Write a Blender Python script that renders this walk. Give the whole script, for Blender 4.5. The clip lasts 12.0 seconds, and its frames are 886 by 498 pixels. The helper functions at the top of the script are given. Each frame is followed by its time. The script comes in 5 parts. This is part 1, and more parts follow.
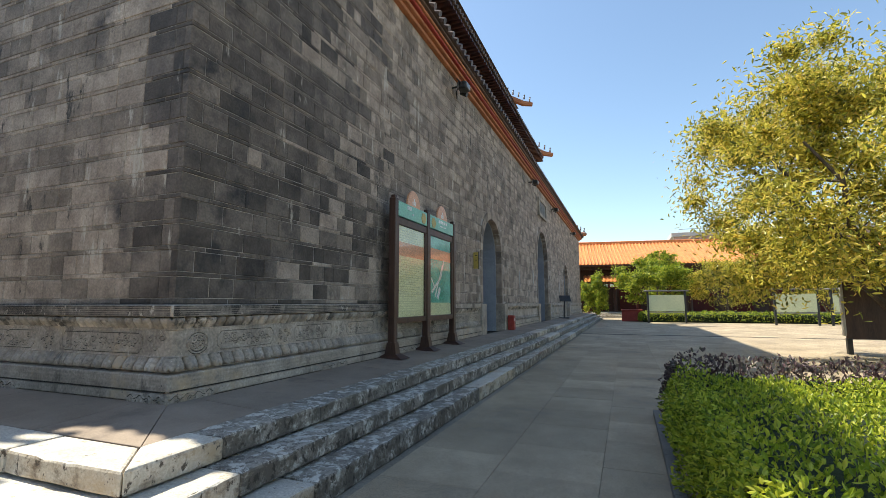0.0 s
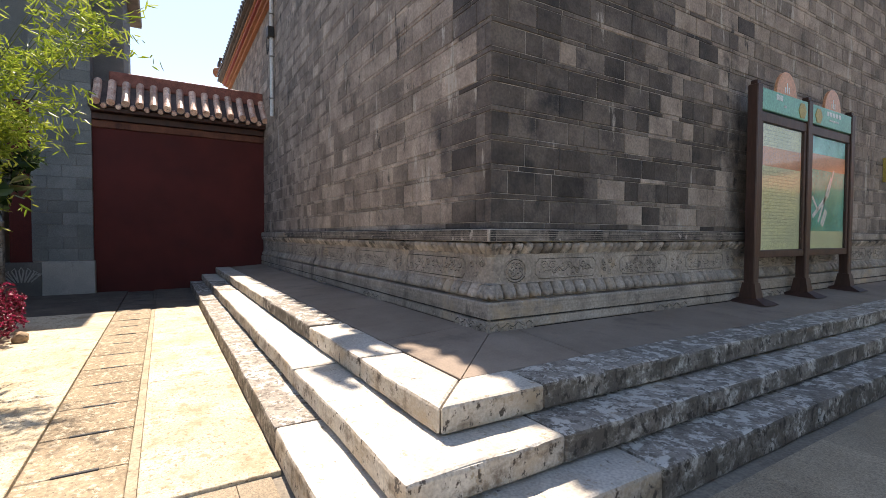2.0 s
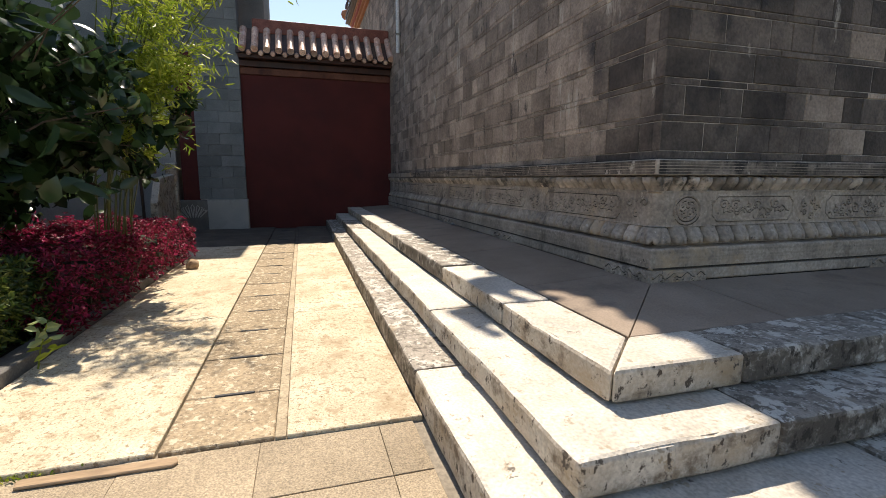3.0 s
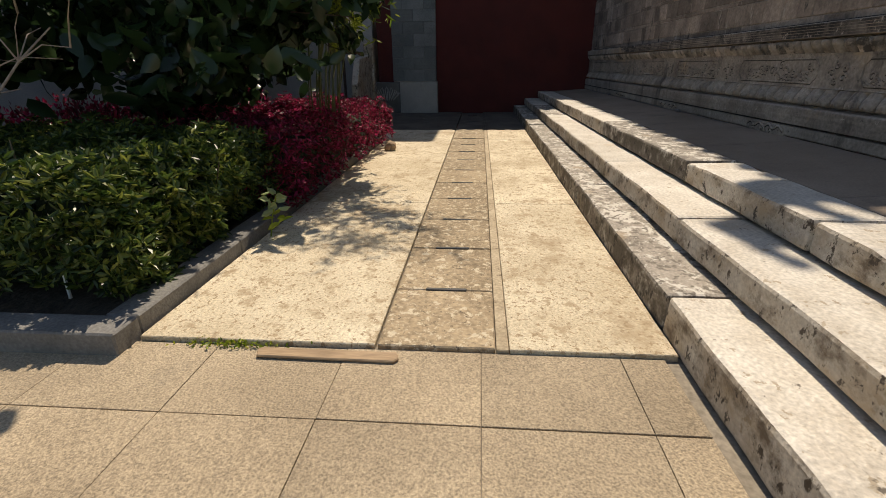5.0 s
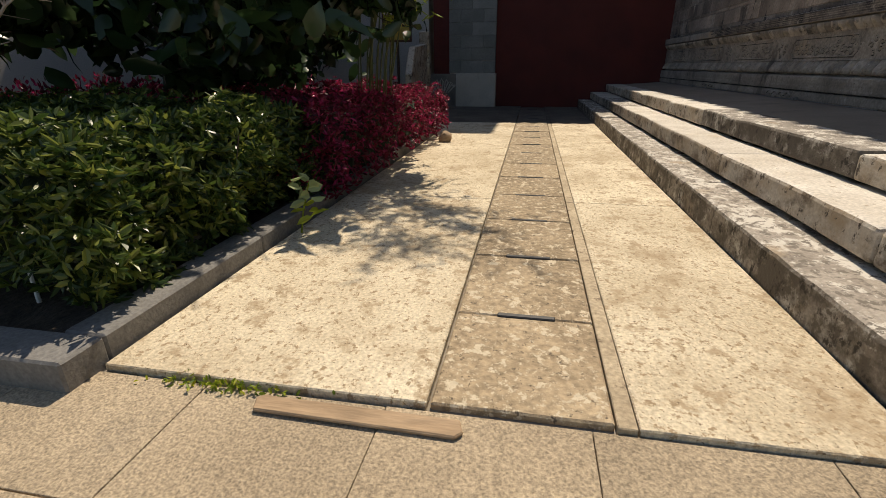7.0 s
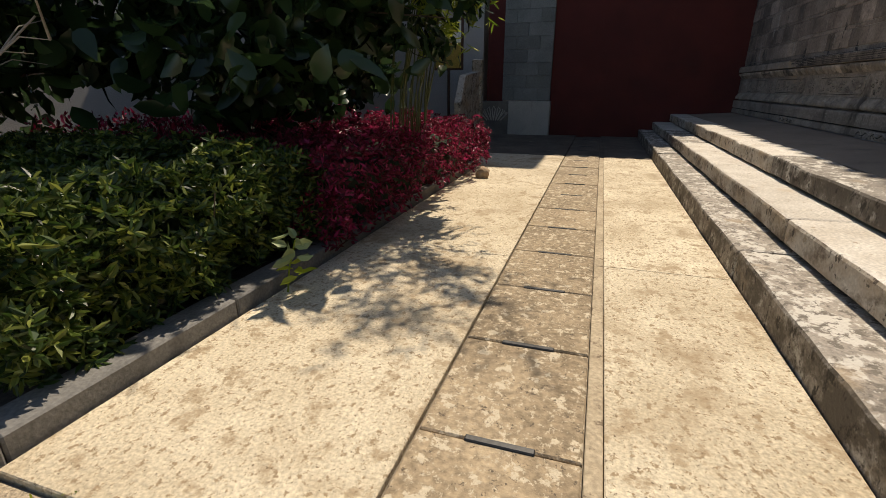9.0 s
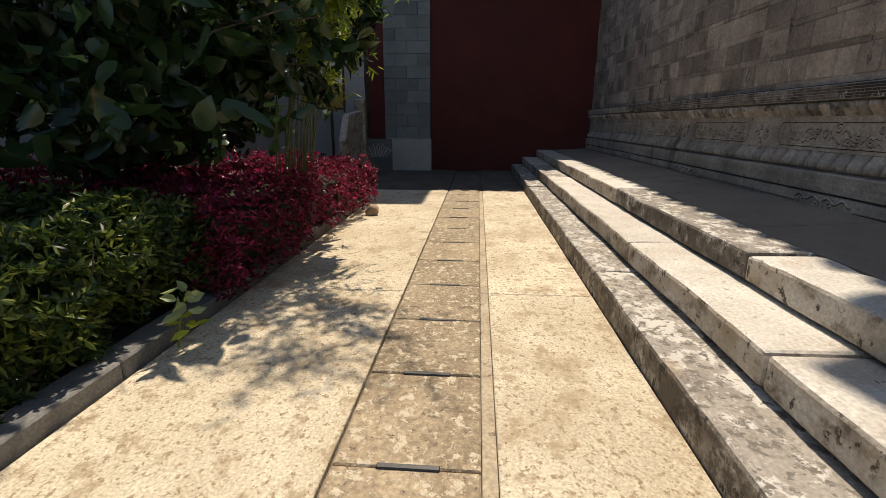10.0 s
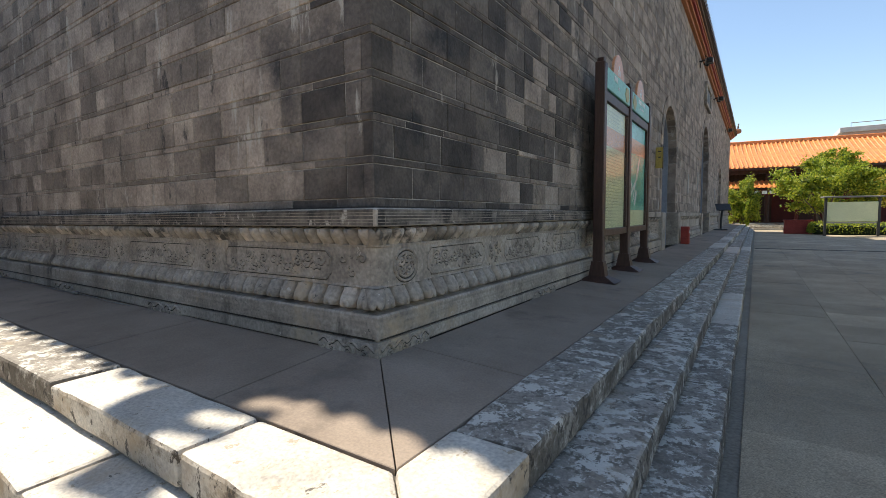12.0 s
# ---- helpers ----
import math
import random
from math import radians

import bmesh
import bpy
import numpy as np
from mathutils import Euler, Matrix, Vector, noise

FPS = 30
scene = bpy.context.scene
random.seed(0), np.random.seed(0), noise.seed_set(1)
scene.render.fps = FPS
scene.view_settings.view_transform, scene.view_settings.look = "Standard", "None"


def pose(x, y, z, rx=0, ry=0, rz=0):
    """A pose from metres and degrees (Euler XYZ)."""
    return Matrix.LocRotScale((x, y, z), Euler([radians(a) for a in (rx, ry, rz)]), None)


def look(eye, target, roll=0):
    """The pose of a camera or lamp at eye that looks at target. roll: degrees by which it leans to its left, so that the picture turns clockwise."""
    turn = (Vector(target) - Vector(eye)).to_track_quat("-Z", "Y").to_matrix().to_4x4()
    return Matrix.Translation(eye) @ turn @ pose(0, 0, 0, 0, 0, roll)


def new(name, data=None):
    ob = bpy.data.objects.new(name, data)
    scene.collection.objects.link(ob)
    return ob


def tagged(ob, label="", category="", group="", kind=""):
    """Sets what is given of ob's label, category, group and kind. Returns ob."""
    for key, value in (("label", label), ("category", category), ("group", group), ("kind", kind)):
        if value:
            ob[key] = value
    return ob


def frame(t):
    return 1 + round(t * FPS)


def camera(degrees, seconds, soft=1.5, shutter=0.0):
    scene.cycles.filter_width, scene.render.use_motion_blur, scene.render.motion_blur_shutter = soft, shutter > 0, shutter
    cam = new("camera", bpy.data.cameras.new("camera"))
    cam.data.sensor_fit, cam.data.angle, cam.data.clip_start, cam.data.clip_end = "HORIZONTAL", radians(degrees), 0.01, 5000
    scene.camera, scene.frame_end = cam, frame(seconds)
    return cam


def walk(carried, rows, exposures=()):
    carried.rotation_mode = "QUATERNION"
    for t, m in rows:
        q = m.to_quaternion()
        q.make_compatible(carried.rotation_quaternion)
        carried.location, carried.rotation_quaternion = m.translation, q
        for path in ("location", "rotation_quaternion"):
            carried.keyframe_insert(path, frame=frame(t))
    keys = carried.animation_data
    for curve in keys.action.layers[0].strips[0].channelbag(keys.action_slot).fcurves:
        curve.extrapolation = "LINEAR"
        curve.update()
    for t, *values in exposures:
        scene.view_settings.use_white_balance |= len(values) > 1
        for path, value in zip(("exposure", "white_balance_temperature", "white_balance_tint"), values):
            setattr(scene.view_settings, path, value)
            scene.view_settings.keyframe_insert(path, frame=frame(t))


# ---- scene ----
# camera and its walk
cam = camera(87.4, 12.0, 0.4)
PATH = [
    (0, (3.71, -2.949, 1.405), (2.985, -1.1, 1.638), -0.1),
    (0.5, (3.588, -2.634, 1.417), (2.706, -0.85, 1.621), -0.1),
    (1, (3.437, -2.401, 1.388), (2.291, -0.769, 1.542), -0.0),
    (1.5, (3.27, -2.286, 1.37), (1.789, -0.944, 1.424), 0.2),
    (2, (3.042, -2.27, 1.345), (1.331, -1.236, 1.285), 0.2),
    (2.5, (2.8, -2.301, 1.291), (0.979, -1.5, 1.082), 0.2),
    (3, (2.602, -2.281, 1.259), (0.709, -1.709, 0.96), 0.2),
    (3.5, (2.442, -2.281, 1.245), (0.5, -2.026, 0.837), 0.2),
    (5.3, (1.932, -2.615, 1.111), (0.083, -2.79, 0.367), -0.1),
    (5.5, (1.871, -2.648, 1.104), (0.016, -2.863, 0.386), -0.1),
    (6, (1.668, -2.689, 1.047), (-0.166, -2.958, 0.295), -0.3),
    (6.5, (1.522, -2.689, 0.941), (-0.313, -2.936, 0.185), -0.2),
    (7, (1.374, -2.739, 0.899), (-0.455, -3.077, 0.164), -0.3),
    (7.2, (1.326, -2.757, 0.906), (-0.505, -3.127, 0.193), -0.2),
    (9, (0.92, -2.518, 1.038), (-0.875, -3.103, 0.377), 0.0),
    (9.5, (0.988, -2.532, 1.061), (-0.858, -2.987, 0.44), -0.1),
    (10, (1.085, -2.499, 1.131), (-0.838, -2.638, 0.6), 0.3),
    (10.5, (1.203, -2.418, 1.208), (-0.715, -2.015, 0.81), 0.1),
    (11, (1.337, -2.286, 1.279), (-0.396, -1.33, 0.991), 0.4),
    (11.5, (1.539, -2.124, 1.345), (0.125, -0.728, 1.121), 0.3),
    (12, (1.751, -1.93, 1.347), (0.636, -0.276, 1.206), -0.5),
]
EXPOSURES = [(0.0, 1.0, 6650, 4), (1.5, 1.15, 6650, 18), (2.2, 0.95, 7000, 14), (3.0, 0.65, 7000, 12), (3.5, 0.45, 7100, 12), (5.5, 0.05, 7300, 12),
             (9.5, 0.09, 7200, 12), (10.5, 0.3, 7000, 12), (11.0, 0.3, 7000, 12), (11.5, 0.47, 6800, 12), (12.0, 0.86, 6650, 8)]
walk(cam, [(t, look(eye, target, roll)) for t, eye, target, roll in PATH], EXPOSURES)

# ---- light ----
SUN = Vector((-0.67, 0.066, 1.0)).normalized()      # towards the sun
sky = bpy.data.worlds.new("sky")
scene.world = sky
sky.use_nodes = True
tree_ = sky.node_tree
bg = tree_.nodes["Background"]
tex = tree_.nodes.new("ShaderNodeTexSky")
tex.sky_type, tex.sun_disc = "NISHITA", False
tex.sun_elevation = math.asin(SUN.z)
tex.sun_rotation = math.atan2(SUN.x, SUN.y)
tex.dust_density, tex.air_density, tex.ozone_density = 0.45, 1.0, 0.7
tree_.links.new(tex.outputs[0], bg.inputs[0])
bg.inputs[1].default_value = 0.12
sun = new("sun", bpy.data.lights.new("sun", "SUN"))
sun.data.energy, sun.data.angle, sun.data.color = 4.6, radians(0.55), (1.0, 0.92, 0.80)
sun.matrix_world = look((0, 0, 30), Vector((0, 0, 30)) - SUN)


# ---- materials ----
def surface(name, dark, light, scale=6.0, rough=0.8, bump=0.3, fine=60.0, vary=0.0, stain=None, metal=0.0, coat=0.0, spec=0.4, stretch=(1, 1, 1), speck=0.22):
    """Two tones by a broad noise, a fine grain, an optional stain (colour, scale, from, to), and a change of tone from piece to piece."""
    m = bpy.data.materials.new(name)
    m.use_nodes = True
    n, l = m.node_tree.nodes, m.node_tree.links
    p = n["Principled BSDF"]
    geo = n.new("ShaderNodeNewGeometry")
    mp = n.new("ShaderNodeMapping")
    mp.inputs["Scale"].default_value = stretch
    l.new(geo.outputs["Position"], mp.inputs["Vector"])
    info = n.new("ShaderNodeObjectInfo")
    add = n.new("ShaderNodeMath")
    add.operation = "ADD"
    l.new(info.outputs["Random"], add.inputs[0])
    l.new(geo.outputs["Random Per Island"], add.inputs[1])
    rnd = n.new("ShaderNodeMath")
    rnd.operation = "FRACT"
    l.new(add.outputs[0], rnd.inputs[0])
    big = n.new("ShaderNodeTexNoise")
    big.inputs["Scale"].default_value, big.inputs["Detail"].default_value, big.inputs["Roughness"].default_value = scale, 6.0, 0.65
    l.new(mp.outputs[0], big.inputs["Vector"])
    small = n.new("ShaderNodeTexNoise")
    small.inputs["Scale"].default_value, small.inputs["Detail"].default_value = fine, 4.0
    l.new(mp.outputs[0], small.inputs["Vector"])
    spread = n.new("ShaderNodeMapRange")
    spread.inputs["From Min"].default_value, spread.inputs["From Max"].default_value = 0.34, 0.66
    l.new(big.outputs["Fac"], spread.inputs["Value"])
    mix = n.new("ShaderNodeMix")
    mix.data_type = "RGBA"
    mix.inputs["A"].default_value, mix.inputs["B"].default_value = (*dark, 1), (*light, 1)
    l.new(spread.outputs[0], mix.inputs["Factor"])
    colour = mix.outputs["Result"]
    grain = n.new("ShaderNodeMapRange")
    grain.inputs["From Min"].default_value, grain.inputs["From Max"].default_value = 0.3, 0.7
    grain.inputs["To Min"].default_value, grain.inputs["To Max"].default_value = 1 - speck, 1 + speck
    l.new(small.outputs["Fac"], grain.inputs["Value"])
    factor = grain.outputs[0]
    if vary:
        tone = n.new("ShaderNodeMapRange")
        tone.inputs["To Min"].default_value, tone.inputs["To Max"].default_value = 1 - vary, 1 + vary
        l.new(rnd.outputs[0], tone.inputs["Value"])
        times = n.new("ShaderNodeMath")
        times.operation = "MULTIPLY"
        l.new(factor, times.inputs[0])
        l.new(tone.outputs[0], times.inputs[1])
        factor = times.outputs[0]
    scaled = n.new("ShaderNodeVectorMath")
    scaled.operation = "SCALE"
    l.new(colour, scaled.inputs[0])
    l.new(factor, scaled.inputs["Scale"])
    colour = scaled.outputs[0]
    for tint, sc, lo, hi, *rest in stain or ():
        noi = n.new("ShaderNodeTexNoise")
        noi.inputs["Scale"].default_value, noi.inputs["Detail"].default_value, noi.inputs["Roughness"].default_value = sc, 8.0, 0.7
        shift = n.new("ShaderNodeVectorMath")
        shift.operation = "ADD"
        shift.inputs[1].default_value = (sc * 3.7, sc * 1.3, 7.0)
        if rest:
            pull = n.new("ShaderNodeMapping")
            pull.inputs["Scale"].default_value = rest[0]
            l.new(geo.outputs["Position"], pull.inputs["Vector"])
            l.new(pull.outputs[0], shift.inputs[0])
        else:
            l.new(mp.outputs[0], shift.inputs[0])
        l.new(shift.outputs[0], noi.inputs["Vector"])
        cut = n.new("ShaderNodeMapRange")
        cut.inputs["From Min"].default_value, cut.inputs["From Max"].default_value = lo, hi
        l.new(noi.outputs["Fac"], cut.inputs["Value"])
        amount = cut.outputs[0]
        if len(rest) > 1:
            # only on faces that stand upright
            axes = n.new("ShaderNodeSeparateXYZ")
            l.new(geo.outputs["True Normal"], axes.inputs[0])
            upright = n.new("ShaderNodeMapRange")
            upright.inputs["From Min"].default_value, upright.inputs["From Max"].default_value = 0.75, 0.35
            l.new(axes.outputs["Z"], upright.inputs["Value"])
            both = n.new("ShaderNodeMath")
            both.operation = "MULTIPLY"
            l.new(amount, both.inputs[0])
            l.new(upright.outputs[0], both.inputs[1])
            amount = both.outputs[0]
        over = n.new("ShaderNodeMix")
        over.data_type = "RGBA"
        over.inputs["B"].default_value = (*tint, 1)
        l.new(amount, over.inputs["Factor"])
        l.new(colour, over.inputs["A"])
        colour = over.outputs["Result"]
    l.new(colour, p.inputs["Base Color"])
    p.inputs["Roughness"].default_value, p.inputs["Metallic"].default_value = rough, metal
    p.inputs["Specular IOR Level"].default_value = spec
    p.inputs["Coat Weight"].default_value = coat
    if bump:
        both = n.new("ShaderNodeMath")
        both.operation = "ADD"
        l.new(big.outputs["Fac"], both.inputs[0])
        l.new(small.outputs["Fac"], both.inputs[1])
        b = n.new("ShaderNodeBump")
        b.inputs["Strength"].default_value, b.inputs["Distance"].default_value = bump, 0.01
        l.new(both.outputs[0], b.inputs["Height"])
        l.new(b.outputs[0], p.inputs["Normal"])
    return m


def foliage(name, tones, through_=0.35, rough=0.45):
    """Leaves: a tone for each leaf by its island, and some light let through."""
    m = bpy.data.materials.new(name)
    m.use_nodes = True
    n, l = m.node_tree.nodes, m.node_tree.links
    p, out = n["Principled BSDF"], n["Material Output"]
    geo = n.new("ShaderNodeNewGeometry")
    ramp = n.new("ShaderNodeValToRGB")
    while len(ramp.color_ramp.elements) < len(tones):
        ramp.color_ramp.elements.new(0.5)
    for i, (e, c) in enumerate(zip(ramp.color_ramp.elements, tones)):
        e.position, e.color = i / (len(tones) - 1), (*c, 1)
    l.new(geo.outputs["Random Per Island"], ramp.inputs[0])
    l.new(ramp.outputs[0], p.inputs["Base Color"])
    p.inputs["Roughness"].default_value = rough
    t = n.new("ShaderNodeBsdfTranslucent")
    l.new(ramp.outputs[0], t.inputs["Color"])
    mixed = n.new("ShaderNodeMixShader")
    mixed.inputs[0].default_value = through_
    l.new(p.outputs[0], mixed.inputs[1])
    l.new(t.outputs[0], mixed.inputs[2])
    l.new(mixed.outputs[0], out.inputs["Surface"])
    return m


BRICK = surface("grey_brick", (0.19, 0.151, 0.124), (0.385, 0.312, 0.252), 2.2, 0.8, 0.7, 45, 0.38,
                [((0.47, 0.42, 0.36), 4.5, 0.60, 0.65, (1, 1, 0.22)), ((0.05, 0.045, 0.044), 0.9, 0.56, 0.70), ((0.055, 0.05, 0.045), 6.0, 0.60, 0.66, (1, 1, 0.3)), ((0.40, 0.33, 0.26), 2.6, 0.58, 0.72)])
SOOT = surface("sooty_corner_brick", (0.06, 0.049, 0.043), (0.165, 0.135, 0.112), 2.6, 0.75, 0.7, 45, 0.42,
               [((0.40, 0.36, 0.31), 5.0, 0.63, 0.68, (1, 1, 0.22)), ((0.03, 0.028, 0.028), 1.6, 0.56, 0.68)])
MORTAR = surface("lime_mortar", (0.14, 0.125, 0.11), (0.56, 0.50, 0.44), 2.2, 0.9, 0.4, 80)
MARBLE = surface("weathered_white_marble", (0.45, 0.40, 0.33), (0.62, 0.58, 0.51), 3.0, 0.6, 0.5, 60, 0.1,
                 [((0.47, 0.37, 0.25), 1.6, 0.55, 0.72), ((0.36, 0.30, 0.22), 12.0, 0.60, 0.63), ((0.42, 0.32, 0.21), 2.2, 0.42, 0.66, (1, 1, 1.5), 1),
                  ((0.17, 0.13, 0.092), 5.0, 0.50, 0.62, (1, 1, 1.2), 1), ((0.07, 0.055, 0.042), 17.0, 0.575, 0.615, (1, 1, 0.7), 1), ((0.11, 0.09, 0.07), 9.0, 0.65, 0.67)])
CARVED = surface("carved_grey_stone", (0.215, 0.182, 0.15), (0.44, 0.375, 0.31), 2.5, 0.75, 0.35, 40, 0.12,
                 [((0.50, 0.37, 0.24), 1.5, 0.56, 0.72), ((0.10, 0.085, 0.072), 2.2, 0.57, 0.68, (1, 1, 0.45)), ((0.5, 0.44, 0.37), 11.0, 0.63, 0.66), ((0.11, 0.095, 0.08), 22.0, 0.63, 0.67)], speck=0.2)
LICHEN = surface("lichened_marble_step", (0.22, 0.19, 0.155), (0.36, 0.32, 0.27), 3.0, 0.75, 0.7, 60, 0.2,
                 [((0.58, 0.545, 0.48), 8.0, 0.51, 0.55), ((0.16, 0.138, 0.112), 19.0, 0.53, 0.57), ((0.52, 0.48, 0.42), 38.0, 0.60, 0.63), ((0.34, 0.26, 0.17), 2.0, 0.58, 0.72),
                  ((0.12, 0.10, 0.078), 4.0, 0.42, 0.56, (1, 1, 1.2), 1), ((0.05, 0.042, 0.033), 15.0, 0.55, 0.60, (1, 1, 0.7), 1)])
SOOTSTONE = surface("soot_streaked_stone", (0.06, 0.052, 0.045), (0.26, 0.22, 0.185), 6.0, 0.75, 0.5, 40, 0.35,
                    [((0.035, 0.032, 0.03), 3.0, 0.50, 0.58), ((0.48, 0.43, 0.37), 9.0, 0.60, 0.64)], stretch=(1, 1, 0.8))
PALECARVED = surface("pale_carved_petal", (0.20, 0.165, 0.13), (0.52, 0.44, 0.36), 4.0, 0.7, 0.3, 40, 0.35,
                     [((0.09, 0.078, 0.066), 3.2, 0.55, 0.62)], speck=0.15)
# for recesses: grime, with the shade that gathers there put into the colour
GRIMESHADE = surface("grime_and_shade_in_carved_lines", (0.03, 0.026, 0.022), (0.075, 0.064, 0.054), 9.0, 0.9, 0.3, 60)
PAVING = surface("brown_stone_paving", (0.215, 0.165, 0.123), (0.31, 0.244, 0.188), 1.2, 0.8, 0.2, 90, 0.06,
                 [((0.14, 0.108, 0.085), 1.3, 0.56, 0.72), ((0.42, 0.36, 0.29), 70.0, 0.70, 0.73)], speck=0.12)
TILE = surface("granite_plaza_tile", (0.295, 0.232, 0.155), (0.425, 0.34, 0.232), 1.0, 0.75, 0.7, 120, 0.16,
               [((0.20, 0.175, 0.14), 0.9, 0.55, 0.72), ((0.50, 0.43, 0.32), 120.0, 0.62, 0.68)], speck=0.4)
JOINT = surface("dark_joint_earth", (0.06, 0.055, 0.045), (0.12, 0.1, 0.08), 8.0, 0.95, 0.4, 50)
CONCRETE = surface("worn_yellow_concrete", (0.50, 0.415, 0.285), (0.72, 0.635, 0.475), 1.3, 0.9, 0.6, 75, 0.04,
                   [((0.37, 0.28, 0.175), 1.5, 0.53, 0.66), ((0.40, 0.31, 0.20), 7.0, 0.54, 0.62), ((0.33, 0.245, 0.15), 30.0, 0.56, 0.59), ((0.16, 0.115, 0.07), 60.0, 0.61, 0.64), ((0.07, 0.062, 0.045), 24.0, 0.71, 0.725)], speck=0.25)
# lane paving by the gate wall: the wall's shade put into a darker colour
GATESHADE = surface("gate_shade_paving", (0.075, 0.062, 0.05), (0.15, 0.125, 0.098), 2.2, 0.85, 0.5, 60, 0.1,
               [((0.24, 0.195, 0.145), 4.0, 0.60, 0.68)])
COVER = surface("pitted_drain_cover", (0.25, 0.19, 0.12), (0.385, 0.30, 0.195), 3.0, 0.9, 0.9, 40, 0.12,
                [((0.56, 0.48, 0.35), 18.0, 0.555, 0.58), ((0.50, 0.42, 0.30), 60.0, 0.58, 0.61), ((0.13, 0.10, 0.07), 34.0, 0.60, 0.63)], speck=0.3)
STRIP = surface("brown_cement_strip", (0.34, 0.27, 0.18), (0.52, 0.43, 0.30), 4.0, 0.9, 0.5, 60, 0, [((0.2, 0.15, 0.1), 12.0, 0.58, 0.62)])
KERB = surface("grey_kerb_stone", (0.125, 0.122, 0.115), (0.19, 0.183, 0.17), 2.5, 0.75, 0.25, 70, 0.12)
SOIL = surface("garden_soil", (0.035, 0.028, 0.02), (0.09, 0.07, 0.05), 5.0, 0.95, 0.8, 40)
REDWALL = surface("dark_red_plaster", (0.07, 0.0105, 0.009), (0.105, 0.016, 0.0125), 1.0, 0.75, 0.15, 60, 0,
                  [((0.06, 0.012, 0.012), 0.9, 0.55, 0.8)])
REDPAINT = surface("red_paint", (0.26, 0.03, 0.022), (0.36, 0.05, 0.035), 6.0, 0.5, 0.1, 60)
ORANGE = surface("ochre_painted_cornice", (0.34, 0.13, 0.06), (0.46, 0.19, 0.09), 2.0, 0.7, 0.3, 40, 0.1)
GLAZED = surface("orange_glazed_tile", (0.50, 0.15, 0.04), (0.72, 0.28, 0.09), 3.0, 0.4, 0.2, 30, 0.15)
DARKTILE = surface("dark_brown_roof_tile", (0.05, 0.035, 0.03), (0.12, 0.08, 0.065), 3.0, 0.5, 0.3, 30, 0.2)
GATETILE = surface("weathered_red_roof_tile", (0.50, 0.25, 0.17), (0.80, 0.60, 0.48), 6.0, 0.4, 0.4, 40, 0.25,
                   [((0.14, 0.08, 0.06), 9.0, 0.58, 0.7)])
FRIEZE = surface("faded_red_brown_frieze", (0.10, 0.032, 0.02), (0.19, 0.075, 0.045), 3.0, 0.7, 0.3, 40, 0, [((0.06, 0.02, 0.015), 2.0, 0.55, 0.65)])
RIDGERED = surface("dull_red_ridge_tile", (0.16, 0.05, 0.035), (0.28, 0.10, 0.07), 5.0, 0.55, 0.3, 40, 0.1)
BASESTONE = surface("pale_base_stone", (0.34, 0.34, 0.32), (0.46, 0.45, 0.42), 2.0, 0.75, 0.2, 50, 0, [((0.25, 0.24, 0.22), 3.0, 0.58, 0.7)])
GREYWALL = surface("blue_grey_brick_pier", (0.15, 0.165, 0.165), (0.22, 0.235, 0.23), 1.6, 0.85, 0.3, 50, 0.18)
PLASTER = surface("pale_plaster", (0.42, 0.41, 0.39), (0.52, 0.5, 0.47), 1.4, 0.85, 0.2, 50)
DARKWOOD = surface("dark_red_timber", (0.035, 0.014, 0.010), (0.07, 0.025, 0.018), 4.0, 0.5, 0.2, 50, 0, None, stretch=(1, 1, 0.2))
FRAMEWOOD = surface("dark_brown_wood", (0.045, 0.022, 0.015), (0.08, 0.04, 0.028), 5.0, 0.45, 0.2, 50, 0, None, stretch=(1, 1, 0.15))
METAL = surface("grey_metal", (0.2, 0.2, 0.2), (0.3, 0.3, 0.3), 8.0, 0.45, 0.1, 60, 0, None, metal=0.7)
BLACK = surface("black_metal", (0.02, 0.02, 0.02), (0.04, 0.04, 0.04), 8.0, 0.5, 0.1, 60)
PIPE = surface("white_plastic_pipe", (0.55, 0.56, 0.58), (0.65, 0.66, 0.68), 3.0, 0.5, 0.05, 40)
GREENSIGN = surface("green_header_board", (0.16, 0.42, 0.31), (0.22, 0.50, 0.38), 2.0, 0.35, 0.03, 40)
PALESIGN = surface("pale_green_poster", (0.56, 0.60, 0.36), (0.66, 0.68, 0.42), 1.2, 0.3, 0.02, 40)
TEALSIGN = surface("teal_map_poster", (0.03, 0.30, 0.20), (0.18, 0.60, 0.50), 2.5, 0.3, 0.02, 40)
PEACH = surface("peach_print", (0.60, 0.28, 0.14), (0.70, 0.36, 0.20), 3.0, 0.35, 0.02, 40)
WHITEINK = surface("white_print", (0.7, 0.72, 0.68), (0.8, 0.82, 0.78), 6.0, 0.5, 0.02, 40)
GREYINK = surface("grey_print", (0.42, 0.46, 0.28), (0.48, 0.52, 0.33), 6.0, 0.5, 0.02, 40)
YELLOW = surface("yellow_enamel", (0.38, 0.28, 0.06), (0.48, 0.36, 0.09), 4.0, 0.4, 0.05, 40)
BARK = surface("brown_bark", (0.06, 0.045, 0.035), (0.14, 0.11, 0.085), 8.0, 0.9, 0.8, 60, 0, None, stretch=(1, 1, 0.3))
TWIG = surface("pale_dry_twig", (0.25, 0.21, 0.17), (0.4, 0.35, 0.3), 10.0, 0.85, 0.3, 60)
WOODBAR = surface("tan_weathered_wood", (0.27, 0.185, 0.11), (0.42, 0.30, 0.19), 6.0, 0.85, 0.4, 60, 0, None, stretch=(1, 0.15, 1))
